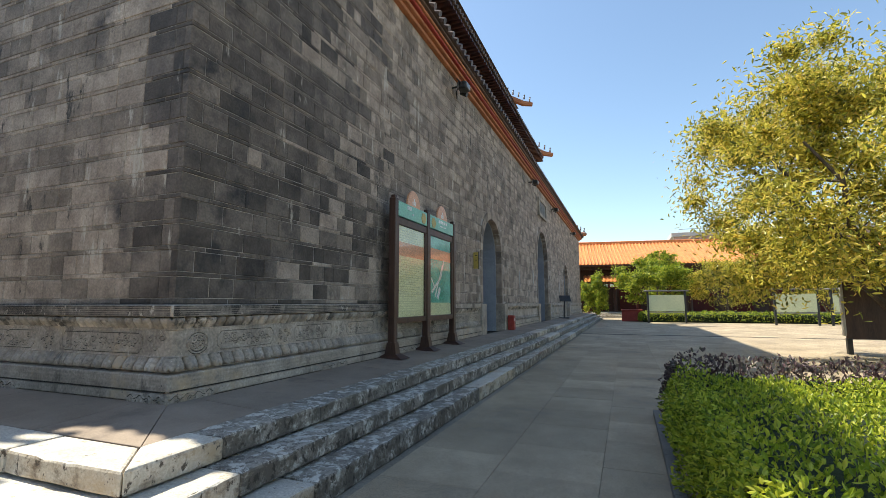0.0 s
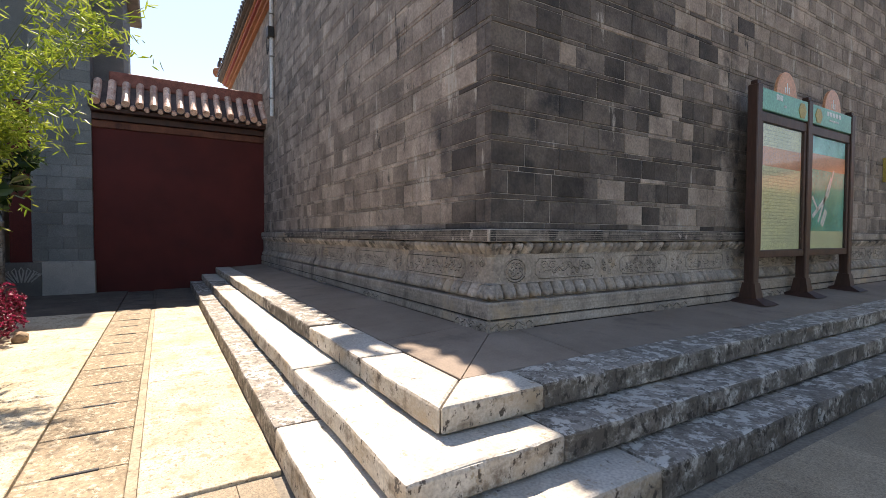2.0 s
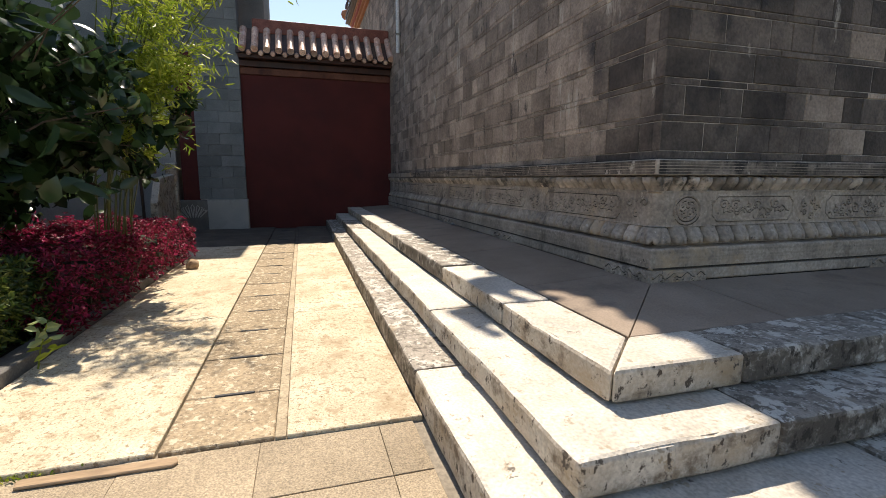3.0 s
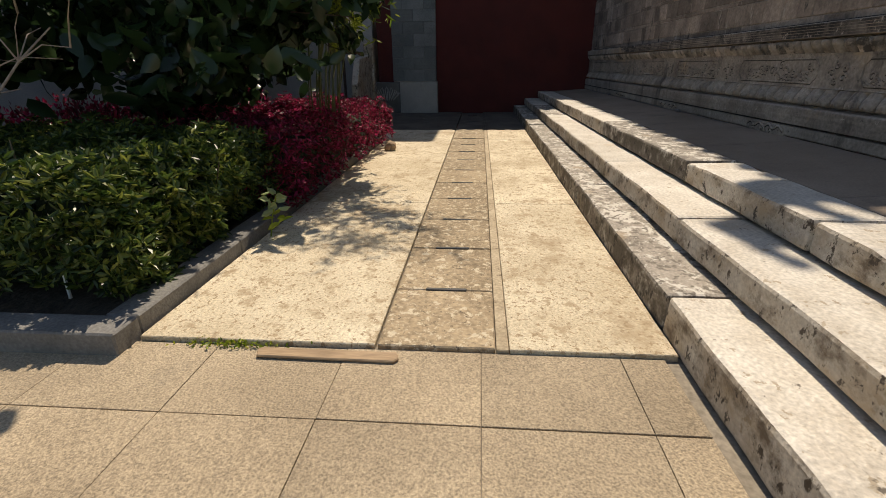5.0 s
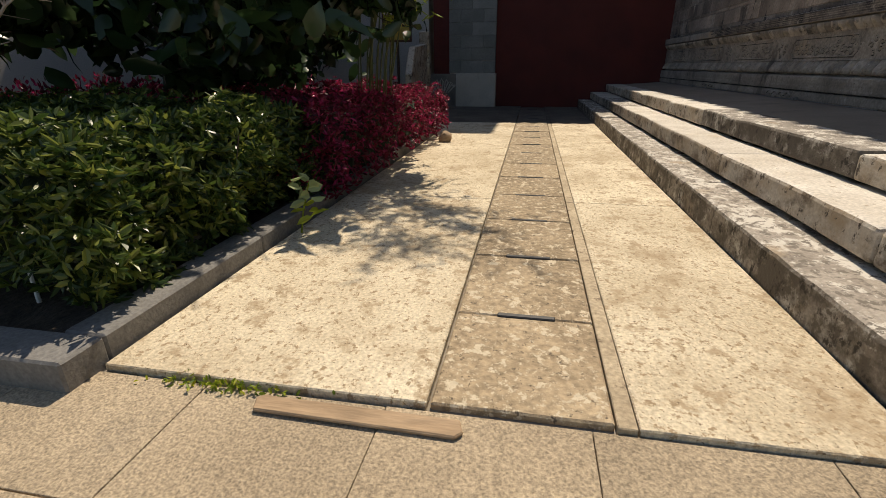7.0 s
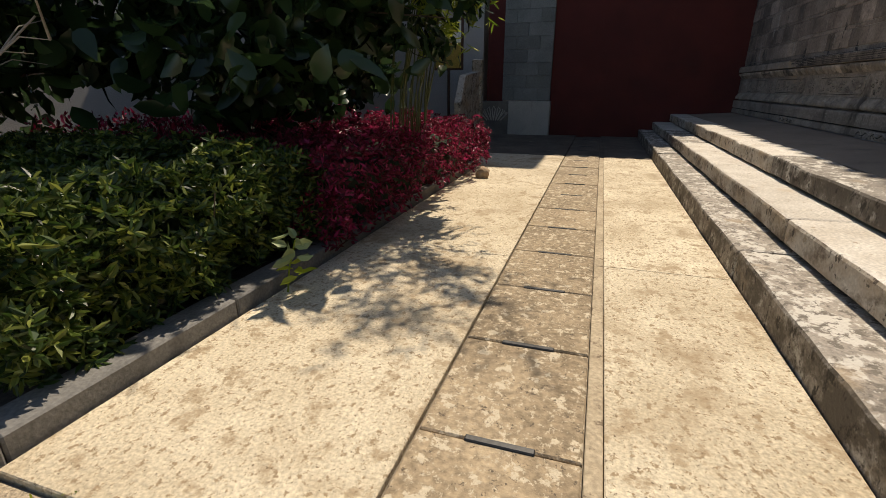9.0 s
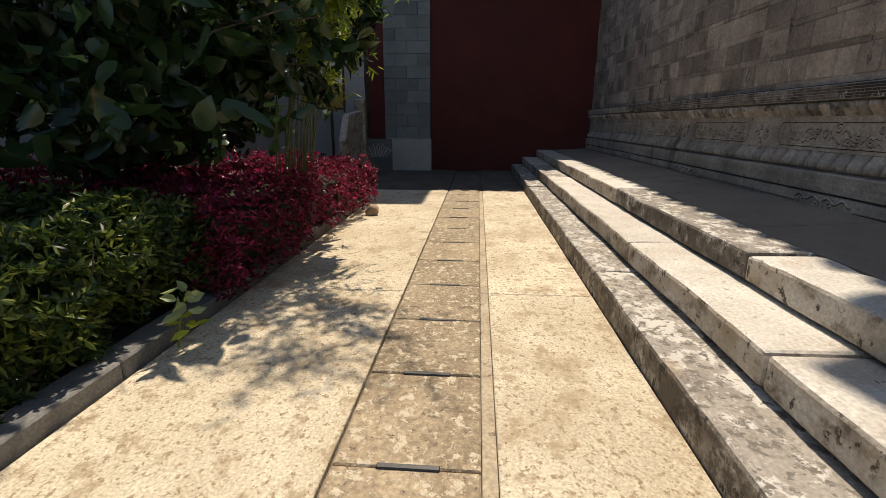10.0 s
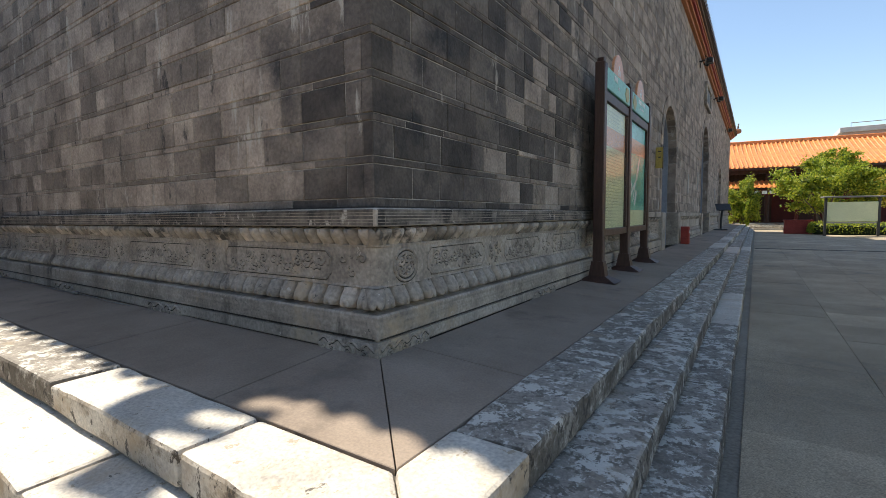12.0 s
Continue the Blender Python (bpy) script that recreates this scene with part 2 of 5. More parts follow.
DOORBLUE = surface("grey_blue_limewash", (0.22, 0.25, 0.30), (0.30, 0.33, 0.38), 1.5, 0.85, 0.2, 50)
HEDGELEAF = foliage("hedge_leaf", [(0.020, 0.044, 0.011), (0.046, 0.086, 0.018), (0.10, 0.145, 0.028), (0.26, 0.29, 0.06)], 0.35, 0.36)
LIMELEAF = foliage("sunlit_lime_leaf", [(0.10, 0.15, 0.015), (0.26, 0.34, 0.025), (0.46, 0.50, 0.045), (0.62, 0.60, 0.07)], 0.5)
PURPLELEAF = foliage("purple_leaf", [(0.03, 0.02, 0.02), (0.08, 0.04, 0.045), (0.16, 0.11, 0.10), (0.10, 0.10, 0.05)], 0.2)
CRIMSON = foliage("crimson_leaf", [(0.05, 0.005, 0.010), (0.11, 0.008, 0.02), (0.24, 0.014, 0.045), (0.52, 0.04, 0.15)], 0.4)
GOLDLEAF = foliage("gold_green_leaf", [(0.09, 0.11, 0.02), (0.36, 0.35, 0.05), (0.68, 0.60, 0.10), (0.80, 0.60, 0.14)], 0.5, 0.35)
BIGLEAF = foliage("broad_dark_leaf", [(0.013, 0.03, 0.012), (0.025, 0.054, 0.02), (0.06, 0.105, 0.04)], 0.33, 0.22)
PALELEAF = foliage("pale_shoot_leaf", [(0.25, 0.32, 0.12), (0.38, 0.45, 0.22)], 0.3)
BAMBOO = foliage("bamboo_leaf", [(0.16, 0.24, 0.025), (0.3, 0.38, 0.04), (0.45, 0.5, 0.08)], 0.5)
BUSHLEAF = foliage("bush_leaf", [(0.07, 0.13, 0.015), (0.20, 0.28, 0.024), (0.38, 0.44, 0.04), (0.5, 0.48, 0.05)], 0.45)
CULM = foliage("green_culm", [(0.06, 0.08, 0.02), (0.12, 0.13, 0.03)], 0.0)


# ---- builders ----
def mesh_of(name, bm, material):
    me = bpy.data.meshes.new(name)
    bm.normal_update()
    bm.to_mesh(me)
    bm.free()
    me.materials.append(material)
    return me


def part(name, bm, material, parent, label=""):
    ob = new(name, mesh_of(name, bm, material))
    ob.parent = parent
    return tagged(ob, label)


def solid(name, bm, material, label, category, kind="", group=""):
    return tagged(new(name, mesh_of(name, bm, material)), label, category, group, kind)


def empty(name, place, label, category, group="", kind=""):
    ob = new(name)
    ob.location = place
    ob.empty_display_size = 0.1
    return tagged(ob, label, category, group, kind)


def box(x0, x1, y0, y1, z0, z1, bevel=0.0, bm=None, seg=1):
    own = bm is None
    bm = bmesh.new() if own else bm
    r = bmesh.ops.create_cube(bm, size=1.0, matrix=Matrix.Translation(((x0 + x1) / 2, (y0 + y1) / 2, (z0 + z1) / 2)) @ Matrix.Diagonal((x1 - x0, y1 - y0, z1 - z0, 1)))
    if bevel:
        edges = list({e for v in r["verts"] for e in v.link_edges})
        bmesh.ops.bevel(bm, geom=edges, offset=bevel, segments=seg, affect="EDGES", profile=0.5)
    return bm


def prism(points, z0, z1, bevel=0.0, bm=None, m=None, seg=1):
    """A flat outline drawn up from z0 to z1; m then places it."""
    bm = bmesh.new() if bm is None else bm
    m = m or Matrix.Identity(4)
    low = [bm.verts.new(m @ Vector((x, y, z0))) for x, y in points]
    high = [bm.verts.new(m @ Vector((x, y, z1))) for x, y in points]
    faces = [bm.faces.new(low[::-1]), bm.faces.new(high)]
    k = len(points)
    faces += [bm.faces.new((low[i], low[(i + 1) % k], high[(i + 1) % k], high[i])) for i in range(k)]
    bmesh.ops.recalc_face_normals(bm, faces=faces)
    if bevel:
        edges = list({e for f in faces for e in f.edges})
        bmesh.ops.bevel(bm, geom=edges, offset=bevel, segments=seg, affect="EDGES", profile=0.5)
    return bm


def tube(points, radius, bm=None, sides=6, taper=1.0):
    """A round rod along a line of points; taper: the end's radius over the start's."""
    bm = bmesh.new() if bm is None else bm
    pts = [Vector(p) for p in points]
    rings = []
    for i, p in enumerate(pts):
        way = (pts[min(i + 1, len(pts) - 1)] - pts[max(i - 1, 0)]).normalized()
        side = way.cross(Vector((0.3, 0.2, 1.0) if abs(way.z) < 0.9 else (1.0, 0.2, 0))).normalized()
        up = side.cross(way)
        r = radius * (1 + (taper - 1) * i / max(1, len(pts) - 1))
        rings.append([bm.verts.new(p + (side * math.cos(a) + up * math.sin(a)) * r) for a in (2 * math.pi * k / sides for k in range(sides))])
    for a, b in zip(rings, rings[1:]):
        for k in range(sides):
            bm.faces.new((a[k], a[(k + 1) % sides], b[(k + 1) % sides], b[k]))
    bm.faces.new(rings[0][::-1])
    bm.faces.new(rings[-1])
    return bm


def pieces(name, verts, faces, material, parent, kind="stuff", label=""):
    """Many small pieces joined into one part."""
    me = bpy.data.meshes.new(name)
    me.from_pydata(verts, [], faces)
    me.materials.append(material)
    me.update()
    ob = new(name, me)
    ob.parent = parent
    return tagged(ob, label, "", "", kind)


def leaves(name, centres, length, width, material, parent, rng, up=0.4, out=None, kind="", droop=0.0, broad=False):
    """One mesh of many folded leaves round the given centres; broad ones have a midrib and a curved, pointed blade."""
    c = np.asarray(centres)
    n = len(c)
    d = rng.normal(size=(n, 3))
    if out is not None:
        d += out * 1.2
    d[:, 2] += up - droop
    d /= np.linalg.norm(d, axis=1)[:, None]
    s = np.cross(d, rng.normal(size=(n, 3)))
    s /= np.linalg.norm(s, axis=1)[:, None]
    nor = np.cross(s, d)
    ln = length * rng.uniform(0.6, 1.3, (n, 1))
    w = width * rng.uniform(0.7, 1.2, (n, 1))
    base = c - d * ln * 0.5
    tip = c + d * ln * 0.5 - nor * ln * 0.12
    if broad:
        rib = [base, c - d * ln * 0.18 + nor * ln * 0.03, c + d * ln * 0.18 + nor * ln * 0.02, c + d * ln * 0.55 - nor * ln * 0.10]
        side = [c + d * ln * along + sg * s * w * wide + nor * (w * 0.16 - ln * fall_) for sg in (1, -1) for along, wide, fall_ in ((-0.36, 0.34, 0.0), (-0.10, 0.52, 0.0), (0.24, 0.36, 0.03))]
        v = np.stack([*rib, *side], 1).reshape(-1, 3)
        i = np.arange(n)[:, None] * 10
        me = bpy.data.meshes.new(name)
        quads = np.concatenate([i + q for q in ([0, 1, 5, 4], [1, 2, 6, 5], [0, 7, 8, 1], [1, 8, 9, 2])], 0).tolist()
        tris = np.concatenate([i + q for q in ([2, 3, 6], [2, 9, 3])], 0).tolist()
        me.from_pydata(v.tolist(), [], quads + tris)
        me.polygons.foreach_set("use_smooth", [True] * len(me.polygons))
        me.materials.append(material)
        me.update()
        ob = new(name, me)
        ob.parent = parent
        return tagged(ob, "", "", "", kind)
    v = [base]
    for sg in (1, -1):
        for along, wide, lift in ((-0.22, 0.40, 0.16), (0.16, 0.46, 0.14)):
            v.append(c + d * ln * along + sg * s * w * wide + nor * (w * lift - ln * 0.04 * (along > 0)))
    v = np.stack([*v, tip], 1).reshape(-1, 3)
    i = np.arange(n)[:, None] * 6
    f = np.concatenate([i + [0, 1, 2, 5], i + [0, 5, 4, 3]], 0)
    me = bpy.data.meshes.new(name)
    me.from_pydata(v.tolist(), [], f.tolist())
    me.materials.append(material)
    me.update()
    ob = new(name, me)
    ob.parent = parent
    return tagged(ob, "", "", "", kind)


def brick_shape(w, d, h, e=0.005):
    """A block w along x, h along z, its face at y = 0 and its back at y = d, with chamfered arrises."""
    v = [(0, d, 0), (w, d, 0), (w, d, h), (0, d, h), (0, e, 0), (w, e, 0), (w, e, h), (0, e, h), (e, 0, e), (w - e, 0, e), (w - e, 0, h - e), (e, 0, h - e)]
    f = [(0, 1, 5, 4), (1, 2, 6, 5), (2, 3, 7, 6), (3, 0, 4, 7), (4, 5, 9, 8), (5, 6, 10, 9), (6, 7, 11, 10), (7, 4, 8, 11), (8, 9, 10, 11)]
    return v, f

# ---- ground, platform and steps ----
H = 0.5
LONG, DEEP = 40.7, 17.0          # the hall's facade and its side
GATE = -10.2                     # face of the red gate wall
ARCHES = [(10.9, 1.08, 2.92), (20.35, 1.5, 3.45), (29.8, 1.08, 2.92)]   # middle, half width, springing height

bm = bmesh.new()
bmesh.ops.create_grid(bm, x_segments=8, y_segments=8, size=400.0, matrix=Matrix.Translation((0, 0, -0.032)))
solid("ground", bm, surface("dusty_ground", (0.20, 0.17, 0.13), (0.30, 0.26, 0.205), 0.8, 0.9, 0.3, 50), "dusty grey-brown ground under the paving, reaching far", "ground", "structure")

platform = empty("platform", (0, 0, 0), "low stone platform with brown paving and three marble steps", "platform", "", "structure")
bm = box(GATE, 0.8, -0.81, LONG + 1.5, -0.04, 0.47)
box(GATE, 1.05, -1.06, LONG + 1.5, -0.04, 0.33, bm=bm)
box(GATE, 1.33, -1.39, LONG + 1.5, -0.04, 0.16, bm=bm)
part("core", bm, JOINT, platform)
rng = np.random.default_rng(4)
NOSE = [(1.11, -1.12, 0.50, 0.34), (1.39, -1.44, 0.336, 0.40), (1.64, -1.70, 0.168, 0.42)]


def cuts(a, b, lo, hi, fixed=()):
    out = [a, *fixed]
    while out[-1] + hi < b:
        out.append(out[-1] + float(rng.uniform(lo, hi)))
    return out + [b]


def worn_stone(pts, low, top, seed):
    """A step stone: cut along its length, its arrises rounded and its faces a little uneven."""
    bm = prism(pts, low, top)
    long_ = [e for e in bm.edges if e.calc_length() > 0.75]
    bmesh.ops.subdivide_edges(bm, edges=long_, cuts=13, use_grid_fill=True)
    sharp = [e for e in bm.edges if len(e.link_faces) == 2 and e.calc_face_angle(0) > 0.5]
    bmesh.ops.bevel(bm, geom=sharp, offset=0.02, segments=2, affect="EDGES", profile=0.5)
    for v in bm.verts:
        p = v.co + Vector((seed * 1.7, 0, 0))
        chip = max(0.0, noise.noise(p * 9.0) - 0.25) * 0.035 if v.co.z > top - 0.03 else 0.0
        v.co += Vector((noise.noise(p * 3.1), noise.noise(p * 3.1 + Vector((7, 0, 0))), 0.5 * noise.noise(p * 2.3 + Vector((0, 5, 0))))) * 0.009
        v.co.z -= chip
    return bm


side_joints = [(1.08, 2.4), (0.0, 1.9, 3.5), (1.53, 3.6)]
front_joints = [(0.7, 1.78), (0.9, 2.2), (1.6, 3.4)]
for k, (nx, ny, top, wide) in enumerate(NOSE):
    low = top - 0.150 if k < 2 else -0.03
    # along the side, from the corner towards the gate
    marks = cuts(0.0, nx - GATE - 0.02, 1.3, 2.4, side_joints[k])
    for i, (a, b) in enumerate(zip(marks, marks[1:])):
        if b - a < 0.05:
            continue
        x1, x0 = nx - a - 0.003, nx - b + 0.003
        dz = float(rng.uniform(-0.004, 0.004))
        pts = [(x0, ny), (x1, ny), (x1 - (wide if i == 0 else 0), ny + wide), (x0, ny + wide)]
        stone = LICHEN if i and (k == 2 or rng.random() < (0.25, 0.25)[k]) else MARBLE
        part("step_stone", worn_stone(pts, low, top + dz, k * 31 + i), stone, platform)
    marks = cuts(0.0, LONG + 1.5 - ny, 1.3, 2.6, front_joints[k])
    for i, (a, b) in enumerate(zip(marks, marks[1:])):
        if b - a < 0.05:
            continue
        y0, y1 = ny + a + 0.003, ny + b - 0.003
        dz = float(rng.uniform(-0.004, 0.004))
        pts = [(nx - wide, y0 + (wide if i == 0 else 0)), (nx, y0), (nx, y1), (nx - wide, y1)]
        stone = LICHEN if rng.random() < 0.88 and i else MARBLE
        part("step_stone", worn_stone(pts, low, top + dz, k * 31 + i), stone, platform)
# brown paving inside the marble edge, falling gently outwards
E = 0.775


def fall(bm):
    for v in bm.verts:
        if v.co.z > 0.45:
            v.co.z += 0.05 * (1 - min(1.0, max(v.co.x, -v.co.y, 0.0) / E))
    return bm


marks = cuts(-E, -GATE, 1.4, 2.2, (0.35,))
for i, (a, b) in enumerate(zip(marks, marks[1:])):
    pts = [(-b, -E + 0.0), (-a - 0.010, -E), (-a - 0.010 if i else 0.0, 0.0 if not i else 0.0), (-b, 0.0)]
    if i == 0:
        pts = [(-b, -E), (E - 0.010, -E), (0.012, -0.02), (-b, -0.02)]
    part("paving_slab", fall(prism([(x, y + 0.02 if y > -0.1 else y + 0.006) for x, y in pts], 0.44, 0.494, 0.003)), PAVING, platform)
marks = cuts(-E, LONG + 1.4, 1.6, 2.6, (0.3,))
for i, (a, b) in enumerate(zip(marks, marks[1:])):
    pts = [(0.0, a + 0.010 if i else 0.02), (E - 0.006, a + 0.010), (E - 0.006, b), (0.0, b)]
    part("paving_slab", fall(prism(pts, 0.44, 0.494, 0.003)), PAVING, platform)

plaza = empty("pavement", (0, 0, -0.02), "large tan granite tiles paving the open court", "pavement", "", "structure")


def tile_row(x0, x1, y0, y1, size, shift):
    y = y0 - shift
    while y < y1:
        a, b = max(y, y0), min(y + size, y1)
        if b - a > 0.05:
            yield x0, x1, a, b
        y += size


tiles = list(tile_row(0.335, 0.765, -7.9, -1.76, 0.578, 0.402))
x, k = 0.77, 0
while x < 16.0:
    w = 0.865 if k else 0.95
    stop = -1.76 if x < 1.70 else 47.0
    tiles += [t for t in tile_row(x, x + w, -7.9, stop, 0.578 if k == 0 else 0.865, 0.402 if k == 0 else (0.1 if k % 2 else 0.53))]
    x += w + 0.003
    k += 1
cache, far_v, far_f = {}, [], []
for x0, x1, y0, y1 in tiles:
    w, d = round(x1 - x0, 3), round(y1 - y0 - 0.003, 3)
    z = -0.022 + float(rng.uniform(-0.0015, 0.0015))
    v, f = brick_shape(w, 0.016, d, 0.0015)
    turned = [(p[0], p[2], -p[1]) for p in v]
    if x0 < 5.0 and y0 < 2.6 and y0 > -6.5:
        if (w, d) not in cache:
            me = bpy.data.meshes.new("tile")
            me.from_pydata(turned, [], [q[::-1] for q in f])
            me.flip_normals()
            me.materials.append(TILE)
            cache[(w, d)] = me
        ob = new("tile", cache[(w, d)])
        ob.location = (x0, y0, z + 0.02)
        ob.parent = plaza
    else:
        o = len(far_v)
        far_v += [(p[0] + x0, p[1] + y0, p[2] + z + 0.02) for p in turned]
        far_f += [tuple(i + o for i in q) for q in f]
pieces("tiles", far_v, far_f, TILE, plaza)
drain = solid("drain_channel", box(1.75, 16.0, 19.9, 20.12, -0.022, -0.012, 0.003), JOINT, "dark narrow drain channel across the court", "drain", "structure")

# ---- the lane beside the steps ----
lane = empty("lane", (0, 0, 0), "worn yellowish concrete lane with a row of drain covers", "path", "", "structure")
# slabs and covers past x = -6.7 carry the gate's shade in their colour
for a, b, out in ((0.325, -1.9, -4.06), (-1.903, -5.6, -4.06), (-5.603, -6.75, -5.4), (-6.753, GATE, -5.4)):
    part("concrete_slab", prism([(b, out), (a, out), (a, -2.985), (b, -2.985)], -0.05, 0.0, 0.004), CONCRETE if a > -6.7 else GATESHADE, lane)
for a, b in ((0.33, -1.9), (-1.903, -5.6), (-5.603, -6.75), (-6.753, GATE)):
    part("cement_strip", prism([(b, -2.458), (a, -2.458), (a, -2.405), (b, -2.405)], -0.05, -0.004, 0.003), STRIP if a > -6.7 else GATESHADE, lane)
    part("concrete_slab", prism([(b, -2.402), (a, -2.402), (a, -1.706), (b, -1.706)], -0.05, -0.002, 0.004), CONCRETE if a > -6.7 else GATESHADE, lane)
x = 0.315
k = 0
while x > GATE + 0.3:
    w = 0.545 if k == 0 else 0.61
    cover = part("drain_cover", prism([(x - w + 0.006, -2.975), (x, -2.975), (x, -2.462), (x - w + 0.006, -2.462)], -0.05, -0.006 + float(rng.uniform(-0.003, 0.003)), 0.006), COVER if x > -6.6 else GATESHADE, lane)
    part("slot", box(x - w - 0.012, x - w + 0.016, -2.82, -2.60, -0.012, -0.001, 0.004), BLACK, cover)
    x -= w
    k += 1

bed = empty("planting_bed", (0, 0, 0), "dark soil planting bed behind a grey stone kerb", "flower bed", "", "structure")
bm = bmesh.new()
bmesh.ops.create_grid(bm, x_segments=40, y_segments=40, size=0.5, matrix=Matrix.Translation((-2.66, -8.12, 0.02)) @ Matrix.Diagonal((5.9, 7.77, 1, 1)))
bmesh.ops.create_grid(bm, x_segments=30, y_segments=40, size=0.5, matrix=Matrix.Translation((-8.0, -8.7, 0.03)) @ Matrix.Diagonal((4.8, 6.6, 1, 1)))
for v in bm.verts:
    v.co.z += 0.035 * noise.noise(v.co * 3.0)
part("soil", bm, SOIL, bed)
x = 0.285
for k in range(6):
    w = 0.97
    part("kerb_stone", prism([(x - w + 0.004, -4.235), (x, -4.235), (x, -4.075), (x - w + 0.004, -4.075)], -0.05, 0.085 + float(rng.uniform(-0.004, 0.004)), 0.008), KERB, bed)
    x -= w
y = -4.07
for k in range(6):
    part("kerb_stone", prism([(0.29, y - 0.98), (0.45, y - 0.98), (0.45, y), (0.29, y)], -0.05, 0.085 + float(rng.uniform(-0.004, 0.004)), 0.008), KERB, bed)
    y -= 0.985


# ---- the hall ----
def arch_outline(mid, half, spring, base, n=14, grow=0.0):
    r = half + grow
    return [(mid - r, base)] + [(mid - r * math.cos(math.pi * i / n), spring + r * math.sin(math.pi * i / n)) for i in range(n + 1)] + [(mid + r, base)]


facade = empty("wall_east", (0, 0, 0), "shaded grey brick facade with three arched doorways", "wall", "", "structure")
TOP = 7.02
outline = [(0.1, H)]
for mid, half, spring in ARCHES:
    outline += arch_outline(mid, half, spring, H)
outline += [(LONG - 0.1, H), (LONG - 0.1, TOP), (0.1, TOP)]
TURN_UP = Matrix(((0, 0, 1, 0), (1, 0, 0, 0), (0, 1, 0, 0), (0, 0, 0, 1)))   # outline (y, z), drawn along x
part("masonry", prism(outline, -1.5, -0.088, m=TURN_UP), MORTAR, facade)
flank = empty("wall_south", (0, 0, 0), "shaded grey brick side wall of the hall", "wall", "", "structure")
part("masonry", box(-DEEP, -0.09, 0.088, 1.4, H - 0.3, TOP), MORTAR, flank)
part("masonry_back", box(-DEEP, -DEEP + 0.6, 1.4, LONG - 0.1, 0, TOP), MORTAR, flank)
part("masonry_end", box(-DEEP + 0.6, -1.5, LONG - 0.7, LONG - 0.1, 0, TOP), MORTAR, facade)

# bricks: a thin course and a tall course in turn
shapes = {}
far = {"f": ([], []), "s": ([], []), "f_dark": ([], []), "s_dark": ([], [])}


def in_arch(y0, y1, z0, z1):
    for mid, half, spring in ARCHES:
        r = half + 0.12
        if y1 > mid - r and y0 < mid + r:
            if z0 < spring:
                return True
            for y in (y0, (y0 + y1) / 2, y1):
                if math.hypot(y - mid, z0 - spring) < r:
                    return True
    return False


def lay(where, a, z, w, h):
    jut = float(rng.uniform(-0.0035, 0.003))
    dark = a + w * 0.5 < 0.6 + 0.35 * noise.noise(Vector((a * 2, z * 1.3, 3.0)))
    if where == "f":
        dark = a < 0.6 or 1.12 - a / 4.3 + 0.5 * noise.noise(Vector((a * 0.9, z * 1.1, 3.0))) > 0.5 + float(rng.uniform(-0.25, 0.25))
    near = a < (1.5 if z > 3.0 else 2.7) and z < 4.2
    if near:
        key = (round(w, 3), round(h, 3), dark)
        if key not in shapes:
            v, f = brick_shape(w, 0.09, h)
            me = bpy.data.meshes.new("brick")
            me.from_pydata(v, [], f)
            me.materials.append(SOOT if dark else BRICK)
            shapes[key] = me
        ob = new("brick", shapes[key])
        if where == "f":
            ob.matrix_world = pose(-0.08 + jut, a, z, 0, 0, 90)
            ob.parent = facade
        else:
            ob.matrix_world = pose(-a - w, 0.08 + jut, z)
            ob.parent = flank
        return
    v, f = brick_shape(w, 0.09, h)
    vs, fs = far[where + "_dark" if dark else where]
    o = len(vs)
    if where == "f":
        vs += [(-0.08 + jut - p[1], a + p[0], z + p[2]) for p in v]
    else:
        vs += [(-a - w + p[0], 0.08 + jut + p[1], z + p[2]) for p in v]
    fs += [tuple(i + o for i in q) for q in f]


z, course = 1.405, 0
while z < TOP - 0.02:
    thin = course % 2 == 0
    h = 0.050 if course == 0 else 0.041 if thin else 0.192
    h = min(h, TOP - z)
    for where, end in (("f", LONG - 0.1), ("s", DEEP - 0.05)):
        a = 0.084
        # closers at the corner of the side wall, then whole, three-quarter and half bricks
        first = ([0.076, 0.13, 0.385] if where == "s" else [0.365]) if not thin else [0.5] if (course // 2) % 2 else [0.3]
        if where == "f" and (course // 2) % 2 and not thin:
            first = [0.18, 0.30]
        while a < end:
            w = first.pop(0) if first else float(rng.choice((0.40, 0.39, 0.40, 0.30, 0.20, 0.20))) if not thin else float(rng.choice((0.42, 0.5, 0.3)))
            w = min(w, end - a)
            if w > 0.03 and not (where == "f" and in_arch(a, a + w, z, z + h)):
                lay(where, a, z, w, h)
            a += w + 0.006
    z += h + 0.0055
    course += 1
pieces("brickwork", *far["f"], BRICK, facade)
pieces("brickwork", *far["s"], BRICK, flank)
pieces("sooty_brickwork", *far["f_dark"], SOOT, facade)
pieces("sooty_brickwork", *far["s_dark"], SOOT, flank)

